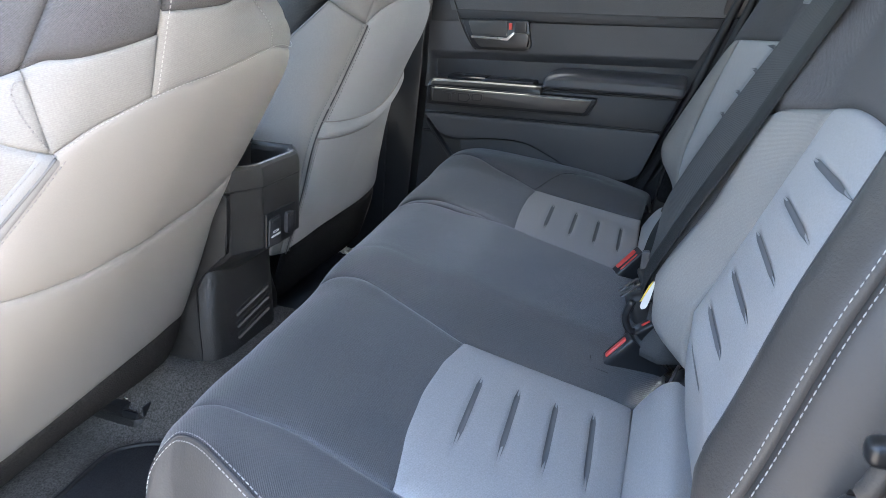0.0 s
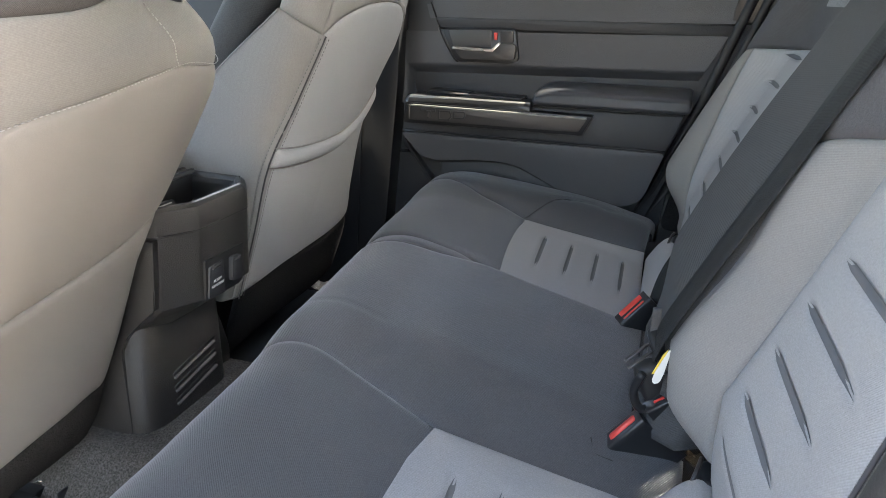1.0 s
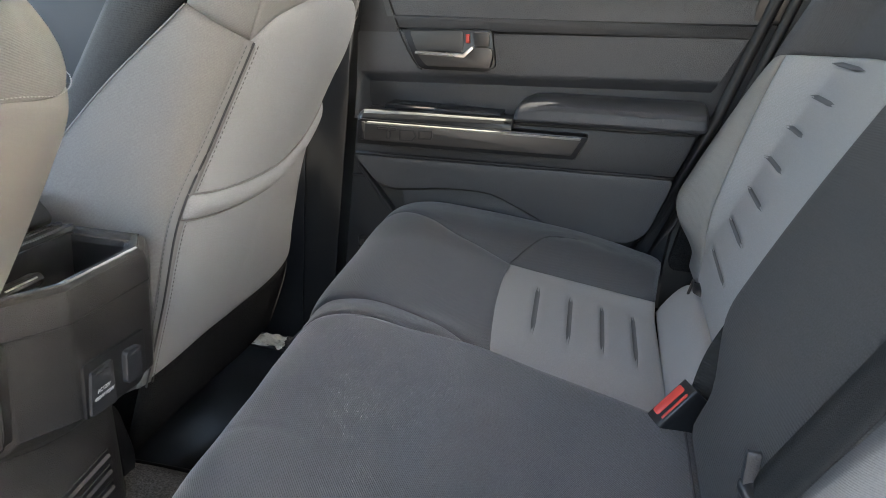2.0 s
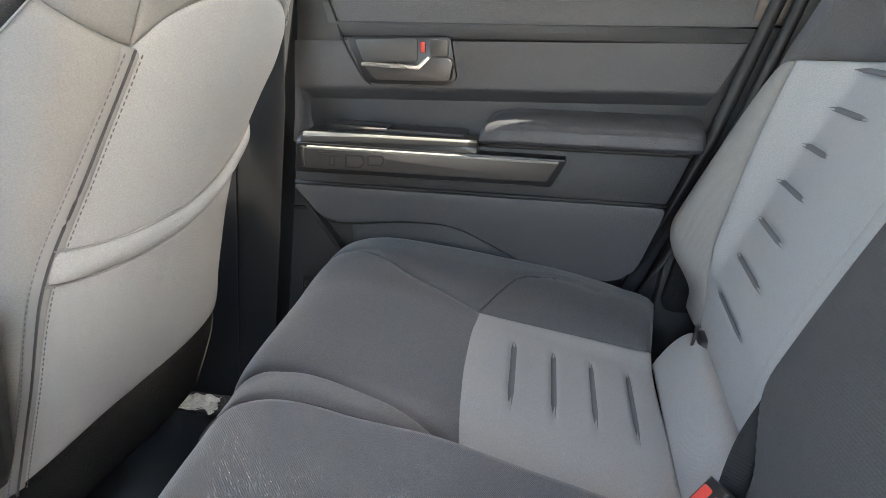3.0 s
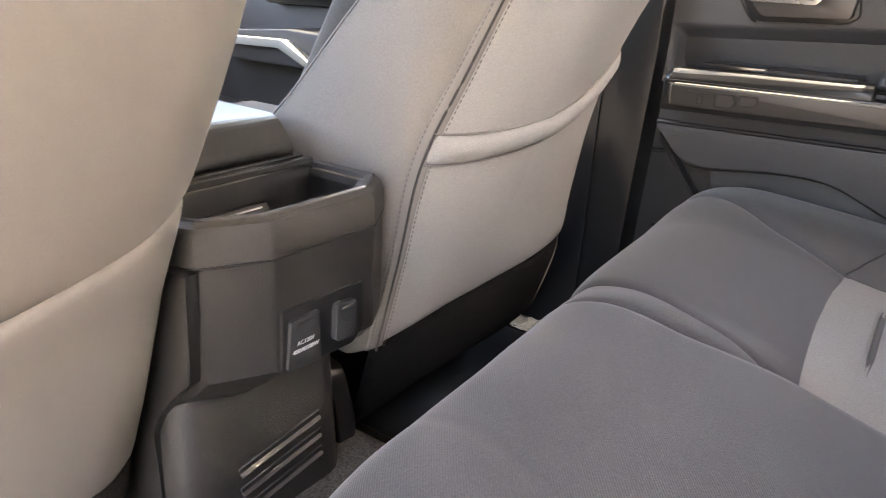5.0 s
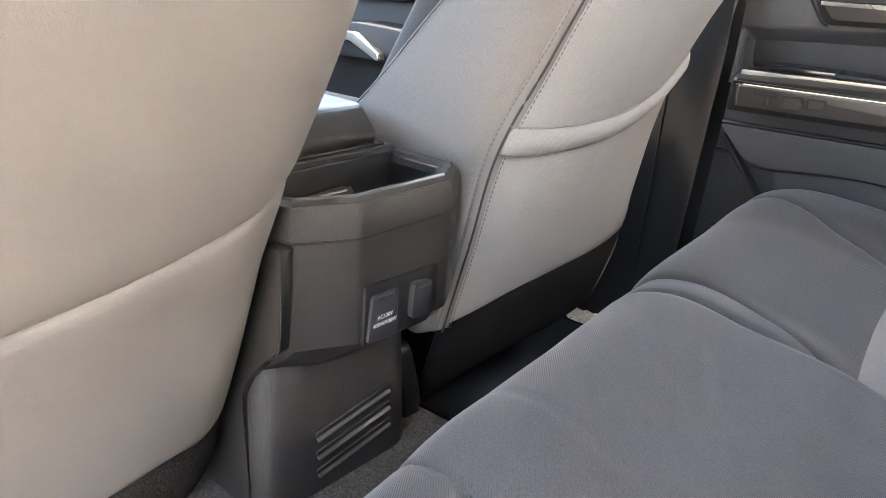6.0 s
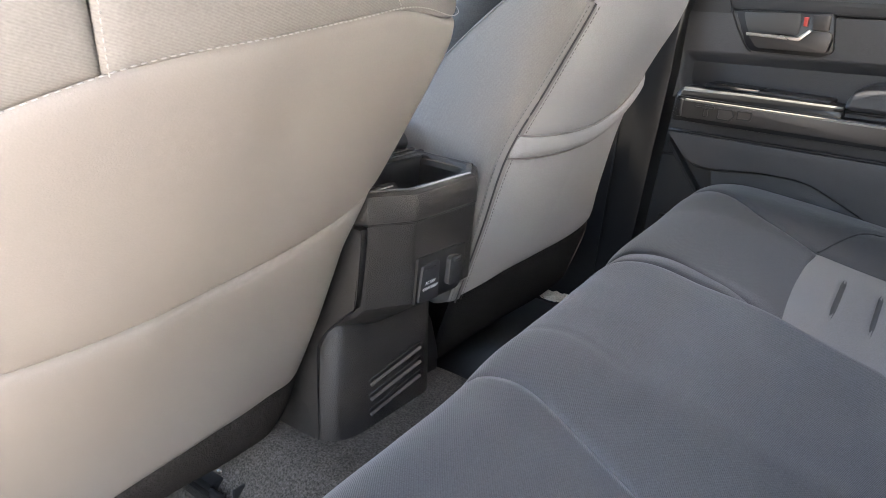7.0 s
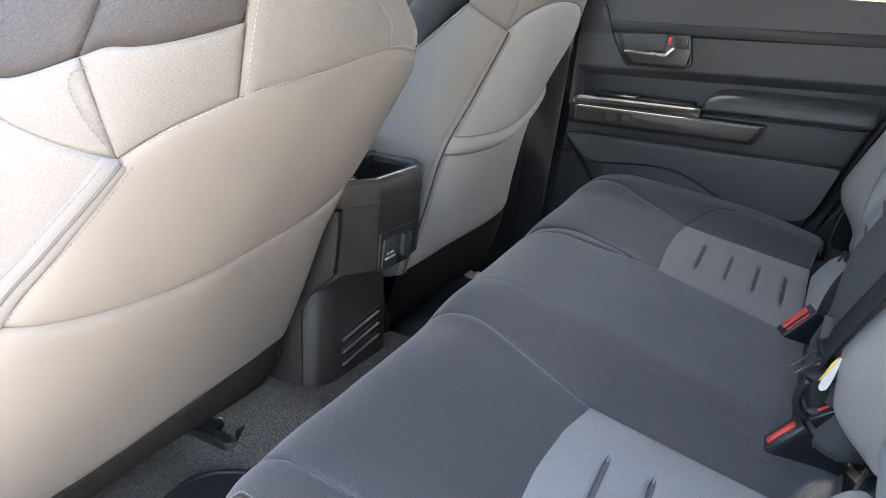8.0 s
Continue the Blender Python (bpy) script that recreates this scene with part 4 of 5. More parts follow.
patch("insert", back_near, [(-0.500, 0.275), (-0.42, 0.27), (-0.34, 0.27), (-0.212, 0.275)], [(-0.466, 0.604), (-0.40, 0.609), (-0.32, 0.608), (-0.249, 0.599)], 56, 110, LIGHT, bn, "light grey pleated centre panel",
      slots=[(a, b, 0.0034, 0.0042) for a, b in near_bs], out=-1)
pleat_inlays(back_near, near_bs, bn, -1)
patch("inner_bolster", back_near, [(-0.212, 0.290), (-0.15, 0.295), (-0.080, 0.320)], [(-0.249, 0.599), (-0.17, 0.583), (-0.085, 0.558)], 40, 64, LIGHT_KNIT, bn, out=-1)
patch("shoulder_panel", back_near, [(-0.51, 0.597), (-0.466, 0.604), (-0.40, 0.609), (-0.32, 0.608), (-0.249, 0.599), (-0.17, 0.583), (-0.085, 0.558)], [(-0.55, 0.80), (-0.49, 0.82), (-0.40, 0.83), (-0.32, 0.83), (-0.25, 0.82), (-0.19, 0.80)], 60, 30, DARK_TWILL, bn, out=-1)


def near_edge_y(z):
    return -0.470 - 0.10 * (0.559 - z)


def near_side(u, v):
    """Outer side of the backrest: u runs up the back, v from the front edge outwards and to the rear."""
    z = 0.22 + u
    e = near_edge_y(z)
    x0 = back_near(e, z)[0]
    v = v / 1.15
    x, y = table(v, [(0.0, x0, e), (0.028, x0 - 0.007, e - 0.026), (0.055, x0 - 0.004, e - 0.049), (0.09, x0 + 0.014, e - 0.077), (0.17, x0 + 0.09, e - 0.099), (0.29, x0 + 0.21, e - 0.107)])
    return np.array((x, y, z))


patch("side_bolster", near_side, [(0.0, 0.0), (0.2, 0.0), (0.4, 0.0), (0.57, 0.0)], [(0.0, 0.101), (0.2, 0.101), (0.4, 0.101), (0.57, 0.101)], 70, 16, VINYL_DARK, bn, out=-1)
patch("side_panel", near_side, [(0.0, 0.101), (0.2, 0.101), (0.4, 0.101), (0.57, 0.101)], [(0.0, 0.31), (0.2, 0.31), (0.4, 0.31), (0.57, 0.31)], 60, 30, VINYL_DARK, bn, "grey grained vinyl side", out=-1)
for v in (0.0950, 0.1070):
    stitches("stitching", [near_side(u, v) + normal_at(near_side, (u, v)) * -0.0042 for u in np.linspace(0.0, 0.56, 90)], 0.0056, 0.0041, 0.00045, WHITE_THREAD, bn, "white thread")
tube("seam_cord", [near_side(u, 0.0) + np.array((-0.003, 0, 0)) for u in np.linspace(0.02, 0.56, 60)], 0.0016, SEAM, bn)
part("back_shell", prism([(0.29, 0.20), (0.34, 0.20), (0.54, 0.78), (0.44, 0.78)], "y", -0.52, -0.15, 0.01), DARK, bn)

bmid = thing("rear_bench_back", "charcoal ribbed middle rear backrest", "seat backrest", "rear backrests", at=(0.3, 0, 0.25))
patch("front_panel", back_mid, [(-0.165, 0.27), (0.0, 0.268), (0.222, 0.27)], [(-0.165, 0.72), (0.0, 0.725), (0.222, 0.72)], 60, 60, DARK_RIB, bmid, thick=0.06, out=-1)
part("headrest", rbox((0.10, 0.25, 0.17), 0.04, 4, pose(0.43, 0.0, 0.82, 0, 25, 0)), DARK, bmid)
for hy, own in ((0.42, bf), (-0.36, bn)):
    hr = part("headrest", rbox((0.11, 0.26, 0.18), 0.045, 4, pose(0.47, hy, 0.92, 0, 25, 0)), DARK, own)


# ---- belts and buckles ----
def ribbon(name, centre, width_dir, half, material, parent=None, label="", n=40, thick=0.0012):
    P = spline(centre, n)
    D = spline(width_dir, n)
    v, f = [], []
    for p, d in zip(P, D):
        d = d / np.linalg.norm(d)
        i = len(v)
        t = np.array((0.0, 0.0, 0.0))
        v += [p - d * half, p - d * half * 0.5, p, p + d * half * 0.5, p + d * half]
    k = len(v)
    nrm = []
    for i in range(n):
        t = P[min(i + 1, n - 1)] - P[max(i - 1, 0)]
        nn = np.cross(t, D[i])
        nrm.append(nn / np.linalg.norm(nn))
    v += [v[i] + nrm[i // 5] * thick for i in range(k)]
    for i in range(n - 1):
        for j in range(4):
            a = i * 5 + j
            f.append((a, a + 1, a + 6, a + 5))
            f.append((k + a, k + a + 5, k + a + 6, k + a + 1))
        f.append((i * 5, i * 5 + 5, k + i * 5 + 5, k + i * 5))
        f.append((i * 5 + 4, k + i * 5 + 4, k + i * 5 + 9, i * 5 + 9))
    return finish(name, v, f, material, parent, label)


belt = thing("seat_belt", "black woven shoulder belt hanging over the middle backrest", "seat belt", at=(0.2, -0.1, 0.33))
ribbon("webbing", [(0.195, -0.116, 0.345), (0.202, -0.121, 0.372), (0.219, -0.130, 0.415), (0.240, -0.136, 0.462), (0.259, -0.139, 0.502), (0.283, -0.141, 0.552), (0.312, -0.152, 0.62), (0.362, -0.205, 0.75), (0.44, -0.330, 1.00)],
       [(-0.05, 0.97, 0.22), (0.0, 0.95, 0.30), (0.05, 0.95, 0.30), (0.05, 0.95, 0.30)], 0.0215, WEB, belt, n=60)
part("tongue_body", prism(rounded([(-0.130, 0.337), (-0.090, 0.332), (-0.091, 0.386), (-0.099, 0.388), (-0.101, 0.351), (-0.128, 0.349)], 0.004), "x", 0.190, 0.199, 0.002), PLASTIC_DOOR, belt)
part("tongue_bar", rbox((0.016, 0.062, 0.014), 0.006, 3, pose(0.203, -0.118, 0.352, 18, -28, 10)), PLASTIC_SMOOTH, belt)
for k in range(2):
    part("tongue_plate", rbox((0.030, 0.0045, 0.0024), 0.0008, 1, pose(0.184 - 0.004 * k, -0.146 + 0.014 * k, 0.351 + 0.001 * k, 0, -28, 40)), SATIN, belt, "grey steel latch plate")
part("label_flap", prism(rounded([(0.197, 0.336), (0.199, 0.346), (0.209, 0.371), (0.2110, 0.370), (0.207, 0.345), (0.2045, 0.336), (0.200, 0.333)], 0.003), "y", -0.1565, -0.1555, 0), WHITE_LABEL, belt, "white paper label")
part("label_band", prism([(0.196, 0.342), (0.204, 0.364), (0.2085, 0.371), (0.201, 0.344)], "y", -0.1545, -0.1540, 0), YELLOW_LABEL, belt)
part("anchor_block", rbox((0.026, 0.030, 0.042), 0.008, 3, pose(0.196, -0.128, 0.325, 0, -20, 20)), RUBBER, belt)
tube("anchor_loop", [(0.188, -0.152, 0.340), (0.182, -0.150, 0.318), (0.190, -0.148, 0.300), (0.204, -0.140, 0.302)], 0.0045, PLASTIC_SMOOTH, belt, n=16)


def buckle(at, wide, end, label, size=1.0, twin=False, tab=1.0):
    """wide: the way across the button; end: from the strap to the button; at: the middle of the button face."""
    b = thing("belt_buckle", label, "belt buckle", "rear belt buckles", at=at)
    N = Vector(end).normalized()
    W = Vector(wide)
    W = (W - N * W.dot(N)).normalized()
    T = N.cross(W)
    s = size
    housing = part("housing", prism(rounded([(-0.012 * s, -0.078 * s), (0.012 * s, -0.078 * s), (0.013 * s, -0.006 * s), (0.011 * s, 0), (-0.011 * s, 0), (-0.013 * s, -0.006 * s)], 0.003), "x", -0.026 * s, 0.026 * s, 0.004), PLASTIC_SMOOTH, b)
    part("button", rbox((0.039 * s * tab, 0.0115 * s * tab, 0.010), 0.003, 2, Matrix.Translation((0, 0.004 * s * (0 if not twin else 1), -0.0038))), RED, b, "red release button")
    if twin:
        part("button", rbox((0.036 * s, 0.004 * s, 0.010), 0.002, 2, Matrix.Translation((0, -0.007 * s, -0.0042))), RED, b)
    part("strap", rbox((0.034 * s, 0.008, 0.07), 0.003, 2, Matrix.Translation((0, 0, -0.108 * s))), WEB, b)
    for o in b.children:
        o.matrix_parent_inverse = Matrix.Identity(4)
    b.matrix_basis = Matrix(((W.x, T.x, N.x, at[0]), (W.y, T.y, N.y, at[1]), (W.z, T.z, N.z, at[2]), (0, 0, 0, 1)))
    return b


buckle((0.176, -0.146, 0.274), (0.60, 0.12, 0.74), (-0.70, -0.32, 0.62), "black belt buckle with bright red button beside the near cushion", 0.9)
buckle((0.166, 0.132, 0.292), (0.70, 0.30, 0.60), (-0.62, -0.40, 0.66), "black belt buckle with twin red buttons beside the far cushion", twin=True)
ribbon("belt_strap", [(0.240, 0.190, 0.392), (0.226, 0.176, 0.371), (0.208, 0.166, 0.335), (0.199, 0.160, 0.300), (0.195, 0.155, 0.262)], [(0.85, -0.45, -0.30), (0.85, -0.45, -0.30), (0.85, -0.45, -0.20), (0.85, -0.45, -0.10)], 0.011, WEB, bf, "black belt strap", n=24, thick=0.002)
buckle((0.207, -0.146, 0.312), (0.75, 0.10, 0.55), (-0.50, -0.45, 0.70), "small black belt anchor with red tab", 0.62, tab=0.5)
for gx, gy, gz, own in ((0.256, -0.205, 0.258, big), (0.222, 0.470, 0.272, small)):
    gd = part("anchor_guide", rbox((0.026, 0.044, 0.050), 0.010, 3, pose(gx, gy, gz, 0, 18, 0)), PLASTIC_SMOOTH, own, "black lower anchor guide")
    tube("guide_rim", [(gx - 0.013, gy - 0.020, gz - 0.012), (gx - 0.015, gy - 0.018, gz + 0.012), (gx - 0.010, gy - 0.006, gz + 0.027), (gx - 0.006, gy + 0.014, gz + 0.027)], 0.0022, SATIN, gd, n=14)


# ---- front seats ----
SECTION = [(0.0, 0.0, 0.0), (0.10, 0.10, -0.004), (0.17, 0.168, -0.016), (0.205, 0.198, -0.034), (0.24, 0.220, -0.062), (0.30, 0.240, -0.118), (0.38, 0.245, -0.195), (0.44, 0.22, -0.235)]


def seat_lift(yc, x0, z0, slope, widen, edge, outer):
    """widen: width by height; edge: width and set-back of the flank at positive a, by height."""
    c = math.cos(math.atan(slope))
    s = math.sin(math.atan(slope))

    def lift(a, h):
        dy, n = table(abs(a), SECTION)
        k = table(h, widen)[0]
        crown = 0.012 * math.sin(math.pi * min(1, max(0, h / 0.75)))
        w, back = table(h, edge)
        k = k + (w - k) * step(0.02, 0.10, a)
        n += back * step(-0.06, 0.20, a)
        n += crown - 0.16 * step(0.545, 0.72, h) ** 2
        y = yc + math.copysign(dy * k, a)
        y = 0.5 * (y + 0.092 + math.sqrt((y - 0.092) ** 2 + 0.0004)) if outer > 0 else min(y, -0.142)
        return np.array((x0 + s * h + c * n, y, z0 + c * h - s * n))
    return lift


def cut(curve, a0, a1):
    """The stretch of a curve in (a, h) between two values of a."""
    P = spline(curve, 60)
    xs, hs = [p[0] for p in P], [p[1] for p in P]
    return [(a, float(np.interp(a, xs, hs))) for a in np.linspace(a0, a1, 9)]


def front_seat(name_label, yc, x0, z0, slope, widen, edge, outer, lo, ls, yk, pocket, fabric):
    """outer: the sign of the side away from the cab's middle. lo, ls, yk: lower edge, lower seam and yoke seam in (a, h)."""
    st = thing("front_seat", name_label, "car seat", "front seats", at=(x0 - 0.1, yc, 0.08))
    f = seat_lift(yc, x0, z0, slope, widen, edge, outer)
    skirt_top = cut(lo, lo[0][0], 0.178) if outer > 0 else lo
    # same felt on both skirts; the passenger's shade is put into its blacker tone
    patch("skirt", f, [(a * 0.95, h - 0.125) if outer > 0 else (a * 0.985, h - 0.083) for a, h in skirt_top], skirt_top, 50, 12, FELT if outer > 0 else LIT_SKIRT_FELT, st, "felt skirt, blacker on the passenger seat where less light falls", puff=0.002, thick=0.003)
    patch("lower_panel", f, lo, ls, 80, 40, fabric, st, puff=0.004)
    patch("middle_panel", f, ls, yk, 80, 40, fabric, st, puff=0.004, sink=0.0015)
    if pocket:
        top = [(a, h + 0.030 - 0.012 * a) for a, h in pocket]
        patch("pocket_hem", lambda a, h: f(a, h) + normal_at(f, (a, h)) * 0.004, pocket, top, 50, 10, fabric, st, "rolled pocket hem", puff=0.0085, soft=0.007, thick=0.012)
        for hem_line in (pocket, top):
            tube("hem_seam", on(f, hem_line, 60, 0.0045), 0.0011, SEAM_GREY, st)
    left, right = yk[0][0], yk[-1][0]
    split, rim = outer * 0.092, (left if outer < 0 else right)
    other = right if outer < 0 else left
    line = lambda a: max(0.437, 0.528 - 0.40 * (abs(a) - 0.092) - 0.6 * max(0.0, abs(a) - 0.20)) if outer < 0 else 0.490 - 0.30 * max(0.0, abs(a) - 0.17)
    seam_o = cut(yk, *sorted((rim, split)))
    seam_i = cut(yk, *sorted((split, other)))
    sp = lambda h: split + outer * 0.40 * (h - 0.465) if outer < 0 else split
    seam_t = [(a, line(a)) for a in np.linspace(*((outer * 0.212, sp(line(split))) if outer < 0 else (split, outer * 0.212)), 9)]
    roof = (lambda a: 0.550 - 0.10 * max(0.0, -a) - 0.20 * max(0.0, a - 0.02)) if outer < 0 else (lambda a: 0.80)
    top_i = [(a, roof(a)) for a in (np.linspace(sp(0.54), other, 9) if outer < 0 else [a for a, _ in seam_i])]
    top_t = [(a, 0.80) for a in (np.linspace(outer * 0.212, sp(0.80), 9) if outer < 0 else [a for a, _ in seam_t])]
    patch("yoke_panel", f, seam_o, seam_t, 40, 20, LIGHT_KNIT, st, puff=0.002, sink=0.001)
    patch("yoke_panel", f, seam_i, top_i, 40, 50, LIGHT_KNIT, st, puff=0.002, sink=0.001)
    if outer < 0:
        patch("shoulder_panel", f, top_i, [(a, 0.80) for a, _ in top_i], 40, 20, DARK_TWILL, st, "charcoal shoulder panel", puff=0.004)
    patch("shoulder_panel", f, seam_t, top_t, 40, 30, DARK_TWILL, st, "charcoal shoulder panel", puff=0.004)
    for sg in (-1, 1):
        if outer < 0 and sg > 0:
            continue
        e0, e1, e2 = (lo[0], ls[0], yk[0]) if sg < 0 else (lo[-1], ls[-1], yk[-1])
        rear_edge = [e0, ((e0[0] + e1[0]) / 2, (e0[1] + e1[1]) / 2), e1, ((e1[0] + e2[0]) / 2 + sg * 0.004, (e1[1] + e2[1]) / 2), e2]
        front_edge = [(sg * float(np.interp(h, [0.10, 0.19, 0.28, 0.34, 0.37, 0.42, 0.47, 0.8], [0.42, 0.37, 0.328, 0.296, 0.275, 0.240, 0.215, 0.20])), h + 0.02 * k * k) for k, (_, h) in zip((0, 0.25, 0.5, 0.75, 1), rear_edge)]
        reach = front_edge[-1][0] if outer > 0 else sg * 0.43
        front_edge = front_edge if outer > 0 else [(sg * 0.43, h) for _, h in front_edge]
        upper = [e2, ((e2[0] + reach) / 2, (e2[1] + front_edge[-1][1]) / 2), (reach, front_edge[-1][1])]
        patch("side_panel", f, rear_edge, front_edge, 70, 40, LIGHT_KNIT, st, puff=0.002, sink=0.001)
        tube("side_piping", on(f, front_edge, 50, 0.0015), 0.0012, SEAM_GREY, st)
        if sg == outer:
            crest = [(a, line(a)) for a in np.linspace(sg * 0.212, reach, 7)]
            patch("side_shoulder", f, upper, crest, 40, 12, LIGHT_KNIT, st, puff=0.0012, sink=0.0006, wrinkle=0.003)
            patch("side_shoulder", f, crest, [(a, 0.80) for a, _ in crest], 40, 30, DARK_TWILL, st, "charcoal shoulder panel", puff=0.003)
            stitches("seam_stitching", on(f, [e2, (sg * 0.205, e2[1] + 0.036), (sg * 0.213, 0.462), (sg * 0.205, 0.474)], 40, 0.004), 0.0045, 0.003, 0.0006, SEAM_GREY, st)
        else:
            patch("side_shoulder", f, upper, [(a, 0.80) for a, _ in upper], 40, 40, LIGHT_KNIT, st, puff=0.003)
        # zip: a flat band with two stitch rows and the closed teeth between them
        if sg == outer == 1:
            continue
        patch("zip_band", lambda a, h: f(a, h) + normal_at(f, (a, h)) * 0.003, [(a - 0.0115, h) for a, h in rear_edge], [(a + 0.0115, h) for a, h in rear_edge], 70, 6, ZIP_BAND, st, puff=0.001, soft=0.003, thick=0.006)
        for w in (-0.010, 0.010):
            stitches("zip_stitching", on(f, [(a + w, h) for a, h in rear_edge], 80, 0.0042), 0.0055, 0.0036, 0.0005, SEAM_MID if outer > 0 else SEAM_GREY, st)
        tube("zip_teeth", on(f, rear_edge, 60, 0.0042), 0.0013, SEAM if outer > 0 else SEAM_MID, st)
    stitches("seam_stitching", on(f, [(a, h + 0.004) for a, h in yk], 80, 0.0035), 0.0045, 0.003, 0.0004, SEAM_PALE, st)
    stitches("seam_stitching", on(f, [(sp(h), h) for h in np.linspace(cut(yk, split, split + 0.001)[0][1], 0.78, 6)], 60, 0.0035), 0.0045, 0.003, 0.0004, SEAM_PALE, st)
    if outer < 0:
        stitches("seam_stitching", on(f, [(0.110, 0.480), (0.106, 0.505), (0.086, 0.530)], 30, 0.0025), 0.0045, 0.003, 0.0005, SEAM_PALE, st)
    # front of the backrest and squab, mostly out of sight
    c, s = math.cos(math.atan(slope)), math.sin(math.atan(slope))
    m = Matrix(((c, 0, s, x0), (0, 1, 0, yc), (-s, 0, c, z0), (0, 0, 0, 1)))
    part("front_pad", rbox((0.07, 0.34, 0.60), 0.03, 3, m @ pose(-0.135, 0, 0.33, 0, 13, 0)), DARK_RIB, st)
    part("seat_cushion", rbox((0.50, 0.48, 0.14), 0.05, 3, pose(x0 - 0.40, yc, z0 + 0.08)), DARK_TWILL, st)
    # block added under the seat to hide and stop stray sun on the floor
    part("seat_base", rbox((0.42, 0.34, 0.155), 0.02, 2, pose(x0 - 0.31, yc, 0.128)), FELT, st)
    part("headrest", rbox((0.11, 0.25, 0.18), 0.045, 4, m @ pose(-0.14, 0, 0.90)), DARK, st)
    for sg in (-1, 1):
        tube("headrest_post", [m @ Vector((-0.14, sg * 0.07, 0.70)), m @ Vector((-0.14, sg * 0.07, 0.85))], 0.006, CHROME, st)
    return st, f


# driver seat: leaning further back
drv, fd = front_seat("light grey driver seat back with felt skirt, blacker on the passenger seat where less light falls, seen from behind", -0.405, -0.448, 0.195, 0.60,
                     [(0.0, 1.34), (0.15, 1.16), (0.30, 1.02), (0.45, 0.96), (0.55, 0.92), (0.75, 0.75), (1.0, 0.6)],
                     [(-0.15, 1.28, 0.040), (-0.03, 1.28, 0.040), (0.0, 1.28, 0.034), (0.05, 1.28, 0.020), (0.10, 1.28, 0.009), (0.15, 1.28, -0.003), (0.20, 1.28, -0.014), (0.30, 1.27, -0.020), (0.40, 1.25, -0.022),
                      (0.44, 1.22, -0.022), (0.47, 1.12, -0.024), (0.49, 0.94, -0.022), (0.51, 0.80, -0.024), (0.53, 0.66, -0.060), (0.56, 0.52, -0.10), (0.80, 0.45, -0.12)], -1,
                     [(-0.190, -0.105), (-0.05, -0.0835), (-0.004, -0.056), (0.042, -0.016), (0.09, 0.0145), (0.13, 0.0265), (0.155, 0.030), (0.183, 0.024), (0.22, 0.022), (0.28, 0.026), (0.43, 0.03)],
                     [(-0.200, 0.250), (-0.085, 0.250), (0.015, 0.255), (0.125, 0.262), (0.190, 0.270), (0.28, 0.282), (0.43, 0.29)],
                     [(-0.168, 0.410), (-0.138, 0.438), (-0.080, 0.465), (-0.02, 0.475), (0.06, 0.479), (0.125, 0.477), (0.185, 0.455), (0.28, 0.43), (0.43, 0.41)], [], LIGHT_SOFT)
# passenger seat: upright, with a map pocket
HEM = [(-0.182, 0.227), (-0.12, 0.227), (-0.03, 0.229), (0.05, 0.236), (0.115, 0.256), (0.155, 0.273), (0.205, 0.287)]
pas, fp = front_seat("light grey passenger seat back with map pocket and felt skirt", 0.285, -0.420, 0.21, 0.33,
                     [(0.0, 1.15), (0.15, 1.05), (0.25, 0.98), (0.45, 0.92), (0.55, 0.86), (0.75, 0.72), (1.0, 0.6)],
                     [(-0.15, 1.20, 0.026), (0.0, 1.20, 0.026), (0.05, 1.15, 0.020), (0.10, 1.12, 0.008), (0.15, 1.10, -0.001), (0.20, 1.07, -0.008), (0.25, 1.04, -0.011), (0.30, 1.05, -0.012), (0.35, 1.06, -0.007), (0.40, 1.07, 0.0), (0.50, 1.04, 0.0), (0.60, 0.90, 0.0), (0.80, 0.72, 0.0)], 1,
                     [(-0.137, -0.003), (-0.06, 0.013), (0.06, 0.034), (0.14, 0.046), (0.205, 0.052)],
                     HEM, [(-0.150, 0.425), (-0.11, 0.452), (-0.03, 0.471), (0.06, 0.474), (0.13, 0.462), (0.185, 0.43)], HEM, LIGHT)

# ---- centre console ----
con = thing("centre_console", "black grained centre console with open bin, power outlets and vent slots", "console", at=(-0.45, CL, 0.1))
# upper housing, ring around the open bin: outline in x and y
ring_out = [(-0.80, -0.130), (-0.400, -0.130), (-0.376, -0.120), (-0.350, -0.070), (-0.349, 0.040), (-0.374, 0.080), (-0.80, 0.085)]


def loft_rings(name, rings, material, parent, label="", cap_low=False, cap_high=False):
    v, f = [], []
    n = len(rings[0])
    for r in rings:
        v += r
    for k in range(len(rings) - 1):
        for i in range(n):
            j = (i + 1) % n
            f.append((k * n + i, k * n + j, (k + 1) * n + j, (k + 1) * n + i))
    if cap_low:
        f.append(tuple(range(n))[::-1])
    if cap_high:
        f.append(tuple((len(rings) - 1) * n + i for i in range(n)))
    ob = finish(name, v, f, material, parent, label)
    ob.data.set_sharp_from_angle(angle=radians(35))
    return ob


def outline(z, grow, poly, r=0.0035, back=0.0):
    cx = sum(p[0] for p in poly) / len(poly)
    out = []
    P = rounded(poly, r, 4)
    N = len(P)
    for i in range(N):
        a, b = np.array(P[i - 1]), np.array(P[(i + 1) % N])
        t = (b - a) / max(1e-9, np.linalg.norm(b - a))
        nrm = np.array((t[1], -t[0]))
        q = np.array(P[i]) + nrm * grow
        out.append((q[0] - back * step(-0.46, -0.39, q[0]), q[1], z))
    return out


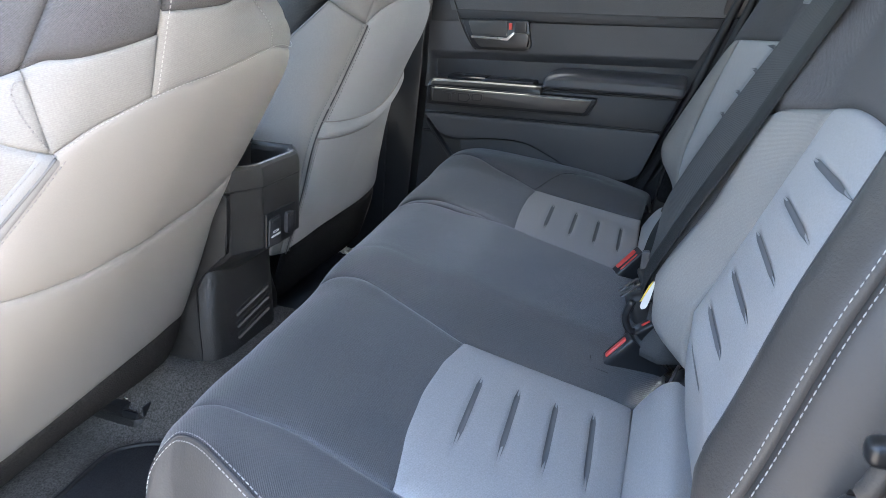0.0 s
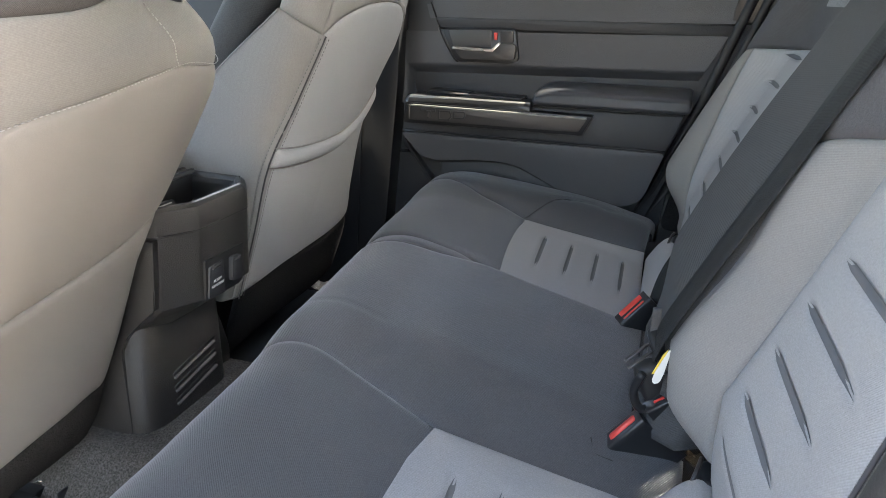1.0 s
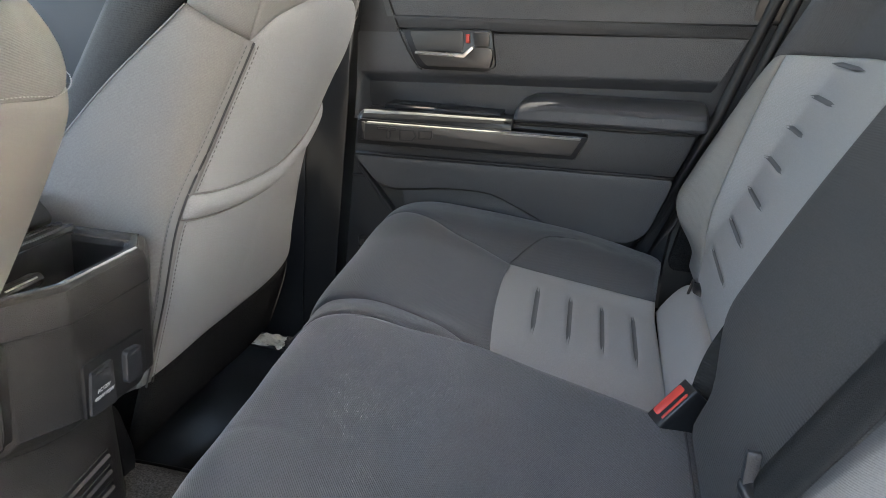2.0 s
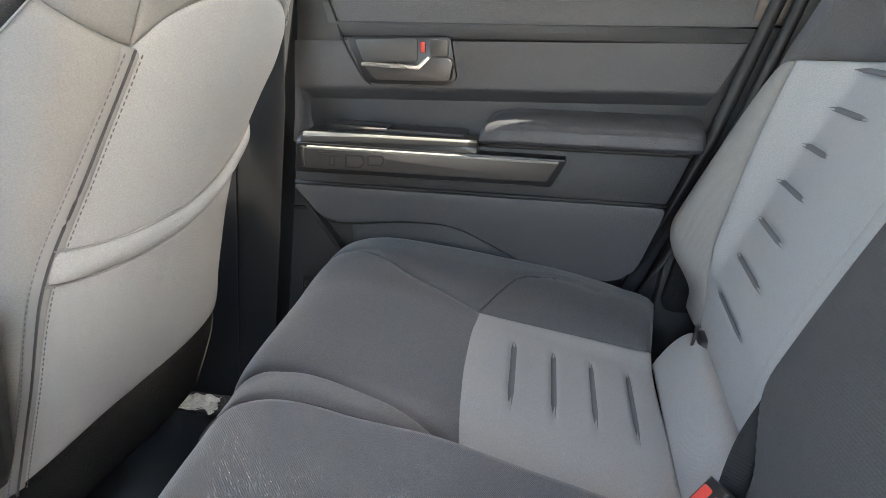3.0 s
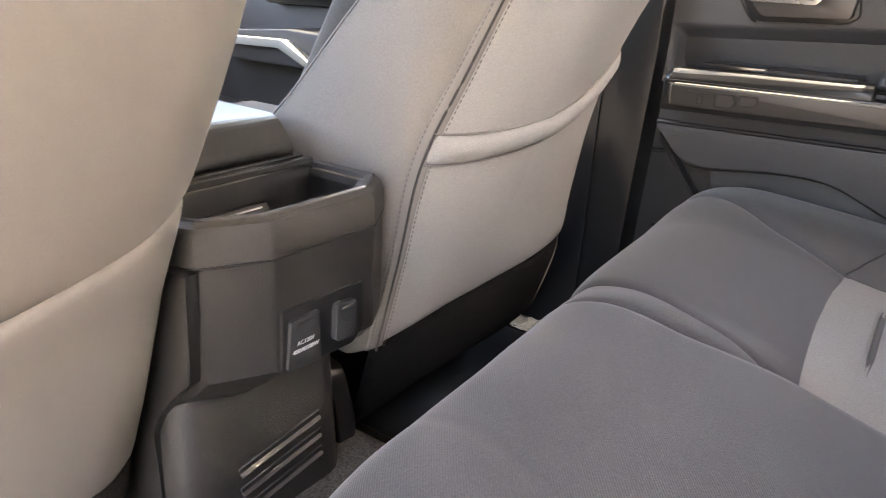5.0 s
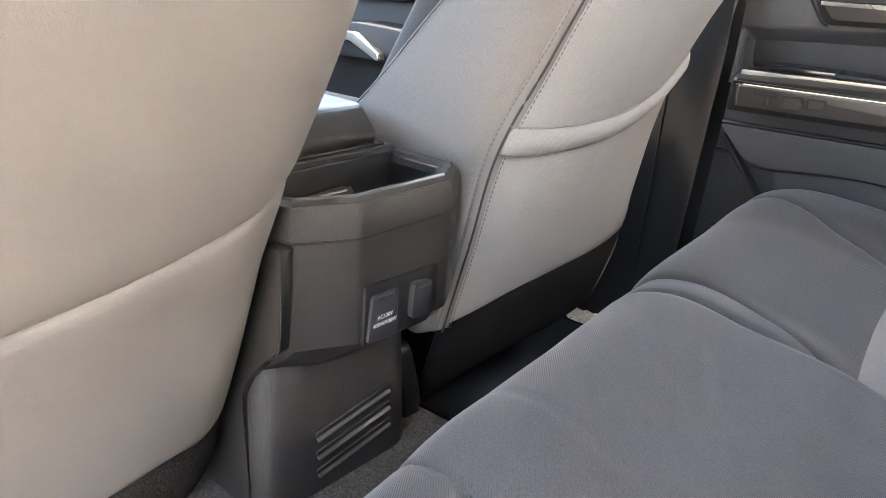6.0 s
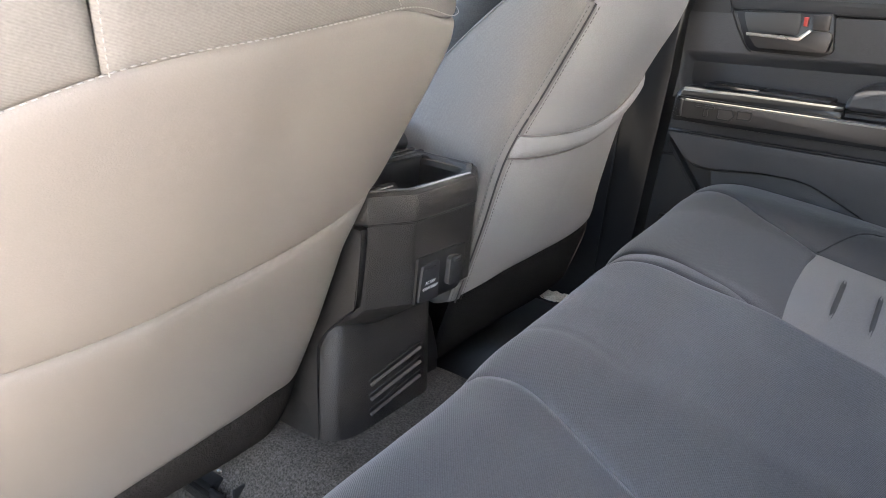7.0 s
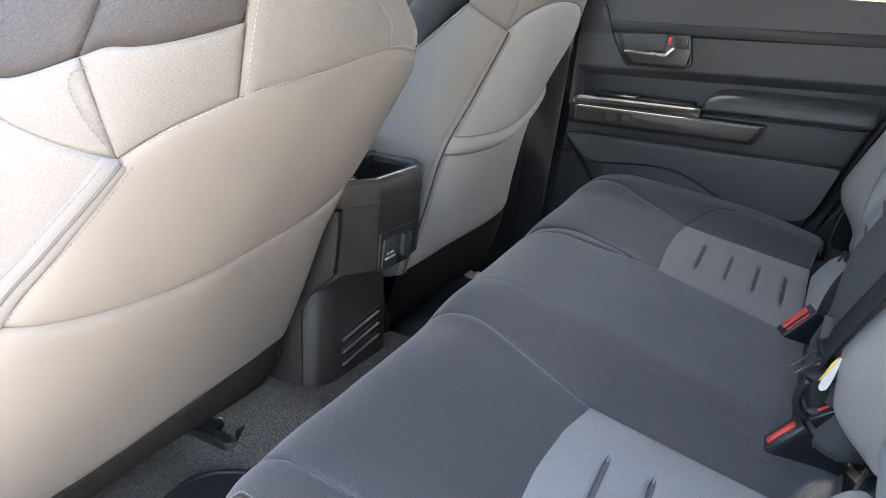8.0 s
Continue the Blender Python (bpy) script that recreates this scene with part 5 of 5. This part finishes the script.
loft_rings("upper_band", [outline(0.3900, -0.0012, ring_out), outline(0.3908, 0.0, ring_out), outline(0.408, 0.0, ring_out), outline(0.4185, -0.003, ring_out), outline(0.422, -0.008, ring_out)], PLASTIC, con)
loft_rings("bin_rim", [outline(0.4215, -0.008, ring_out), outline(0.4235, -0.0095, ring_out), outline(0.4222, -0.0155, ring_out), outline(0.4185, -0.0165, ring_out), outline(0.4180, -0.0210, ring_out), outline(0.412, -0.022, ring_out)], RIM, con, "satin black bin rim")
loft_rings("bin_liner", [outline(0.413, -0.0215, ring_out), outline(0.36, -0.024, ring_out), outline(0.30, -0.027, ring_out)], PLASTIC_SMOOTH, con, cap_high=True)
part("bin_wall", rbox((0.010, 0.175, 0.118), 0.003, 2, pose(-0.452, CL + 0.008, 0.362)), PLASTIC_SMOOTH, con)
loft_rings("outlet_housing", [outline(0.256, -0.0075, ring_out, back=0.045), outline(0.266, -0.004, ring_out, back=0.034), outline(0.282, -0.003, ring_out, back=0.012), outline(0.296, -0.002, ring_out), outline(0.388, -0.0008, ring_out), outline(0.3892, -0.002, ring_out)], PLASTIC, con, cap_low=True)
tube("band_seam", [(x, y, 0.3896) for x, y, _ in outline(0.39, -0.0008, ring_out)][4:-4], 0.0009, RUBBER, con, sides=6)
low_out = [(-0.80, -0.122), (-0.440, -0.131), (-0.412, -0.123), (-0.402, -0.095), (-0.402, 0.040), (-0.414, 0.056), (-0.80, 0.062)]
loft_rings("lower_housing", [outline(0.05, 0.006, low_out, 0.014), outline(0.13, 0.002, low_out, 0.014), outline(0.255, -0.004, low_out, 0.014), outline(0.280, -0.018, low_out, 0.014)], PLASTIC, con, cap_high=True)
# side shell, towards the driver, and the joint where it meets the rear mouldings
SHELL = [(-0.428, 0.06), (-0.428, 0.13), (-0.431, 0.19), (-0.432, 0.235), (-0.424, 0.255), (-0.398, 0.284), (-0.380, 0.300), (-0.376, 0.344), (-0.374, 0.388)]
part("side_shell", prism([(-0.86, 0.06)] + SHELL + [(-0.86, 0.388)], "y", -0.1312, -0.120, 0.0004), PLASTIC, con)
tube("shell_seam", [(x + 0.0006, -0.1308, z) for x, z in SHELL], 0.0008, RUBBER, con, n=40, sides=6)
# dark recess with the sockets
part("socket_panel", prism(rounded([(-0.068, 0.293), (0.012, 0.291), (0.024, 0.303), (0.024, 0.345), (-0.066, 0.347)], 0.004), "x", -0.362, -0.3485, 0.002), PLASTIC_SMOOTH, con)
oc = part("outlet_cover", prism(rounded([(-0.065, 0.296), (-0.029, 0.293), (-0.030, 0.338), (-0.060, 0.337)], 0.003), "x", -0.356, -0.3455, 0.002), PLASTIC_DOOR, con, "hinged cover of the power outlet with pale print")
part("cover_notch", rbox((0.002, 0.018, 0.0025), 0.0008, 1, pose(-0.3453, -0.046, 0.333)), RUBBER, oc)
uc = part("usb_cover", prism(rounded([(-0.015, 0.303), (0.010, 0.301), (0.012, 0.334), (-0.013, 0.337)], 0.006), "x", -0.356, -0.3425, 0.003), PLASTIC_DOOR, con)
part("cover_notch", rbox((0.002, 0.012, 0.0025), 0.0008, 1, pose(-0.3424, -0.001, 0.331)), SATIN, uc)
for txt, z, sz in (("AC120V", 0.3150, 0.0052), ("400W/100W", 0.3085, 0.0052)):
    cu = bpy.data.curves.new("print", "FONT")
    cu.body, cu.size, cu.extrude, cu.align_x = txt, sz, 0.0002, "CENTER"
    tx = new("print", cu)
    tx.data.materials.append(GREY_PRINT)
    tx.parent = con
    tx.matrix_parent_inverse = Matrix.Translation(-con.location)
    tx.matrix_basis = pose(-0.3450, -0.046, z, 90, 0, 90)
# vent slots: leaning louvres in dark gaps, lighter grey for the light on them
for k in range(3):
    zc = 0.1835 - 0.0195 * k
    xf = -0.400 - 0.048 * (zc - 0.13)
    part("vent_gap", rbox((0.004, 0.098, 0.0090), 0.001, 1, pose(xf - 0.0012, -0.025, zc + 0.0030, 8, 0, 0)), RUBBER, con)
    part("vent_slat", rbox((0.0065, 0.096, 0.0030), 0.001, 1, pose(xf + 0.0008, -0.025, zc, 8, 0, 0) @ pose(0, 0, 0, 0, 42, 0)), SATIN, con, "louvre, lighter grey for light from above")
# armrest lid in front of the bin
part("lid", prism(rounded([(-0.76, 0.424), (-0.470, 0.424), (-0.466, 0.436), (-0.490, 0.462), (-0.76, 0.466)], 0.010), "y", CL - 0.098, CL + 0.090, 0.010, 3), LID, con, "black padded armrest lid")
for k in range(2):
    part("lid_rail", rbox((0.006, 0.186, 0.006), 0.0008, 1, pose(-0.4475 - 0.0135 * k, CL, 0.4255)), RIM, con, "satin rail along the bin")
card = part("bin_latch", prism(rounded([(-0.448, 0.398), (-0.434, 0.402), (-0.429, 0.396), (-0.436, 0.388), (-0.448, 0.384)], 0.002), "y", -0.058, -0.004, 0.001), PLASTIC_SMOOTH, con, "black latch tab with unreadable print")
part("print_bar", rbox((0.0016, 0.040, 0.0012), 0, 1, pose(-0.4315, -0.031, 0.3995, 0, 0, 0)), GREY_PRINT, card)

# ---- floor details ----
rail = thing("seat_rail_cover", "black plastic end cover of the driver seat rail", "rail cover", at=(-0.49, -0.2, 0.05))
part("cover", prism(rounded([(-0.600, -0.232), (-0.474, -0.235), (-0.463, -0.224), (-0.465, -0.166), (-0.478, -0.154), (-0.600, -0.148)], 0.006), "z", 0.040, 0.066, 0.003, 2), PLASTIC, rail)
part("top_plate", prism(rounded([(-0.590, -0.226), (-0.498, -0.227), (-0.498, -0.162), (-0.590, -0.155)], 0.004), "z", 0.065, 0.077, 0.003, 2), PLASTIC_SMOOTH, rail)
part("end_lip", rbox((0.005, 0.054, 0.018), 0.0018, 2, pose(-0.4680, -0.195, 0.073)), PLASTIC_SMOOTH, rail)
part("front_lip", rbox((0.026, 0.005, 0.012), 0.0018, 2, pose(-0.484, -0.2300, 0.070)), PLASTIC_SMOOTH, rail)
for k in range(3):
    part("rib", rbox((0.016, 0.003, 0.008), 0.001, 1, pose(-0.481, -0.212 + 0.017 * k, 0.069)), PLASTIC_SMOOTH, rail)
part("bolt", rbox((0.013, 0.011, 0.005), 0.0024, 2, pose(-0.508, -0.203, 0.0785, 0, 0, 25)), SILVER, rail, "bright bolt head")
pr = thing("seat_rail_cover", "black plastic side cover beside the passenger seat", "rail cover", at=(-0.46, 0.09, 0.05))
part("cover", prism(rounded([(-0.62, 0.08), (-0.43, 0.08), (-0.425, 0.14), (-0.445, 0.20), (-0.62, 0.21)], 0.015), "y", 0.075, 0.10, 0.008, 3), PLASTIC_SMOOTH, pr)
fm = thing("floor_mat", "dark pile floor mat with bound edge in the rear footwell", "floor mat", at=(-0.4, -0.5, 0.05))
mo = rounded([(-0.47, -0.72), (-0.465, -0.40), (-0.475, -0.285), (-0.425, -0.245), (-0.24, -0.235), (-0.24, -0.72)], 0.03, 5)
part("mat_sheet", prism(mo, "z", 0.040, 0.048, 0.002), MAT_PILE, fm)
tube("binding", [(x, y, 0.048) for x, y in mo] + [(mo[0][0], mo[0][1], 0.048)], 0.004, RUBBER, fm)
fm2 = thing("floor_mat", "dark rubber floor mat in the far rear footwell", "floor mat", at=(-0.4, 0.4, 0.05))
mo2 = rounded([(-0.60, 0.19), (-0.60, 0.56), (-0.24, 0.56), (-0.24, 0.19)], 0.03, 5)
part("mat_sheet", prism(mo2, "z", 0.042, 0.050, 0.002), PLASTIC_SMOOTH, fm2)
tube("binding", [(x, y, 0.051) for x, y in mo2] + [(mo2[0][0], mo2[0][1], 0.051)], 0.004, RUBBER, fm2)



def scrap(u, v):
    """Small crumpled pale sheet, one corner standing up."""
    x, y = -0.515 + 0.072 * u - 0.010 * v, 0.553 + 0.046 * v
    h = 0.056 + 0.008 * noise.noise(Vector((u * 5, v * 4, 3))) + 0.034 * math.exp(-((u - 0.05) / 0.07) ** 2) * step(0.3, 0.9, v)
    return (x + 0.005 * noise.noise(Vector((v * 6, u * 6, 1))), y + 0.006 * noise.noise(Vector((u * 6, v * 6, 5))), h)


SCRAP = mat("pale_beige_scrap", (0.62, 0.58, 0.50), 0.9, var=0.1, grain=500, bump=1.0, dist=0.002, speck=0.25, spec=0.1)
tagged(grid_sheet("cleaning_cloth", scrap, 0, 1, 0, 1, 40, 24, SCRAP), "crumpled pale beige scrap on the dark floor", "cloth")

hook = thing("belt_guide", "black plastic belt guide beside the rear backrest", "belt guide", at=(0.32, -0.62, 0.45))
part("guide_plate", rbox((0.034, 0.016, 0.016), 0.006, 3, pose(0.338, -0.630, 0.474, 0, -6, 0)), PLASTIC_SMOOTH, hook)
tube("stem", [(0.336, -0.628, 0.468), (0.330, -0.626, 0.445), (0.322, -0.615, 0.42), (0.318, -0.600, 0.39)], 0.007, VINYL_DARK, hook, n=14)
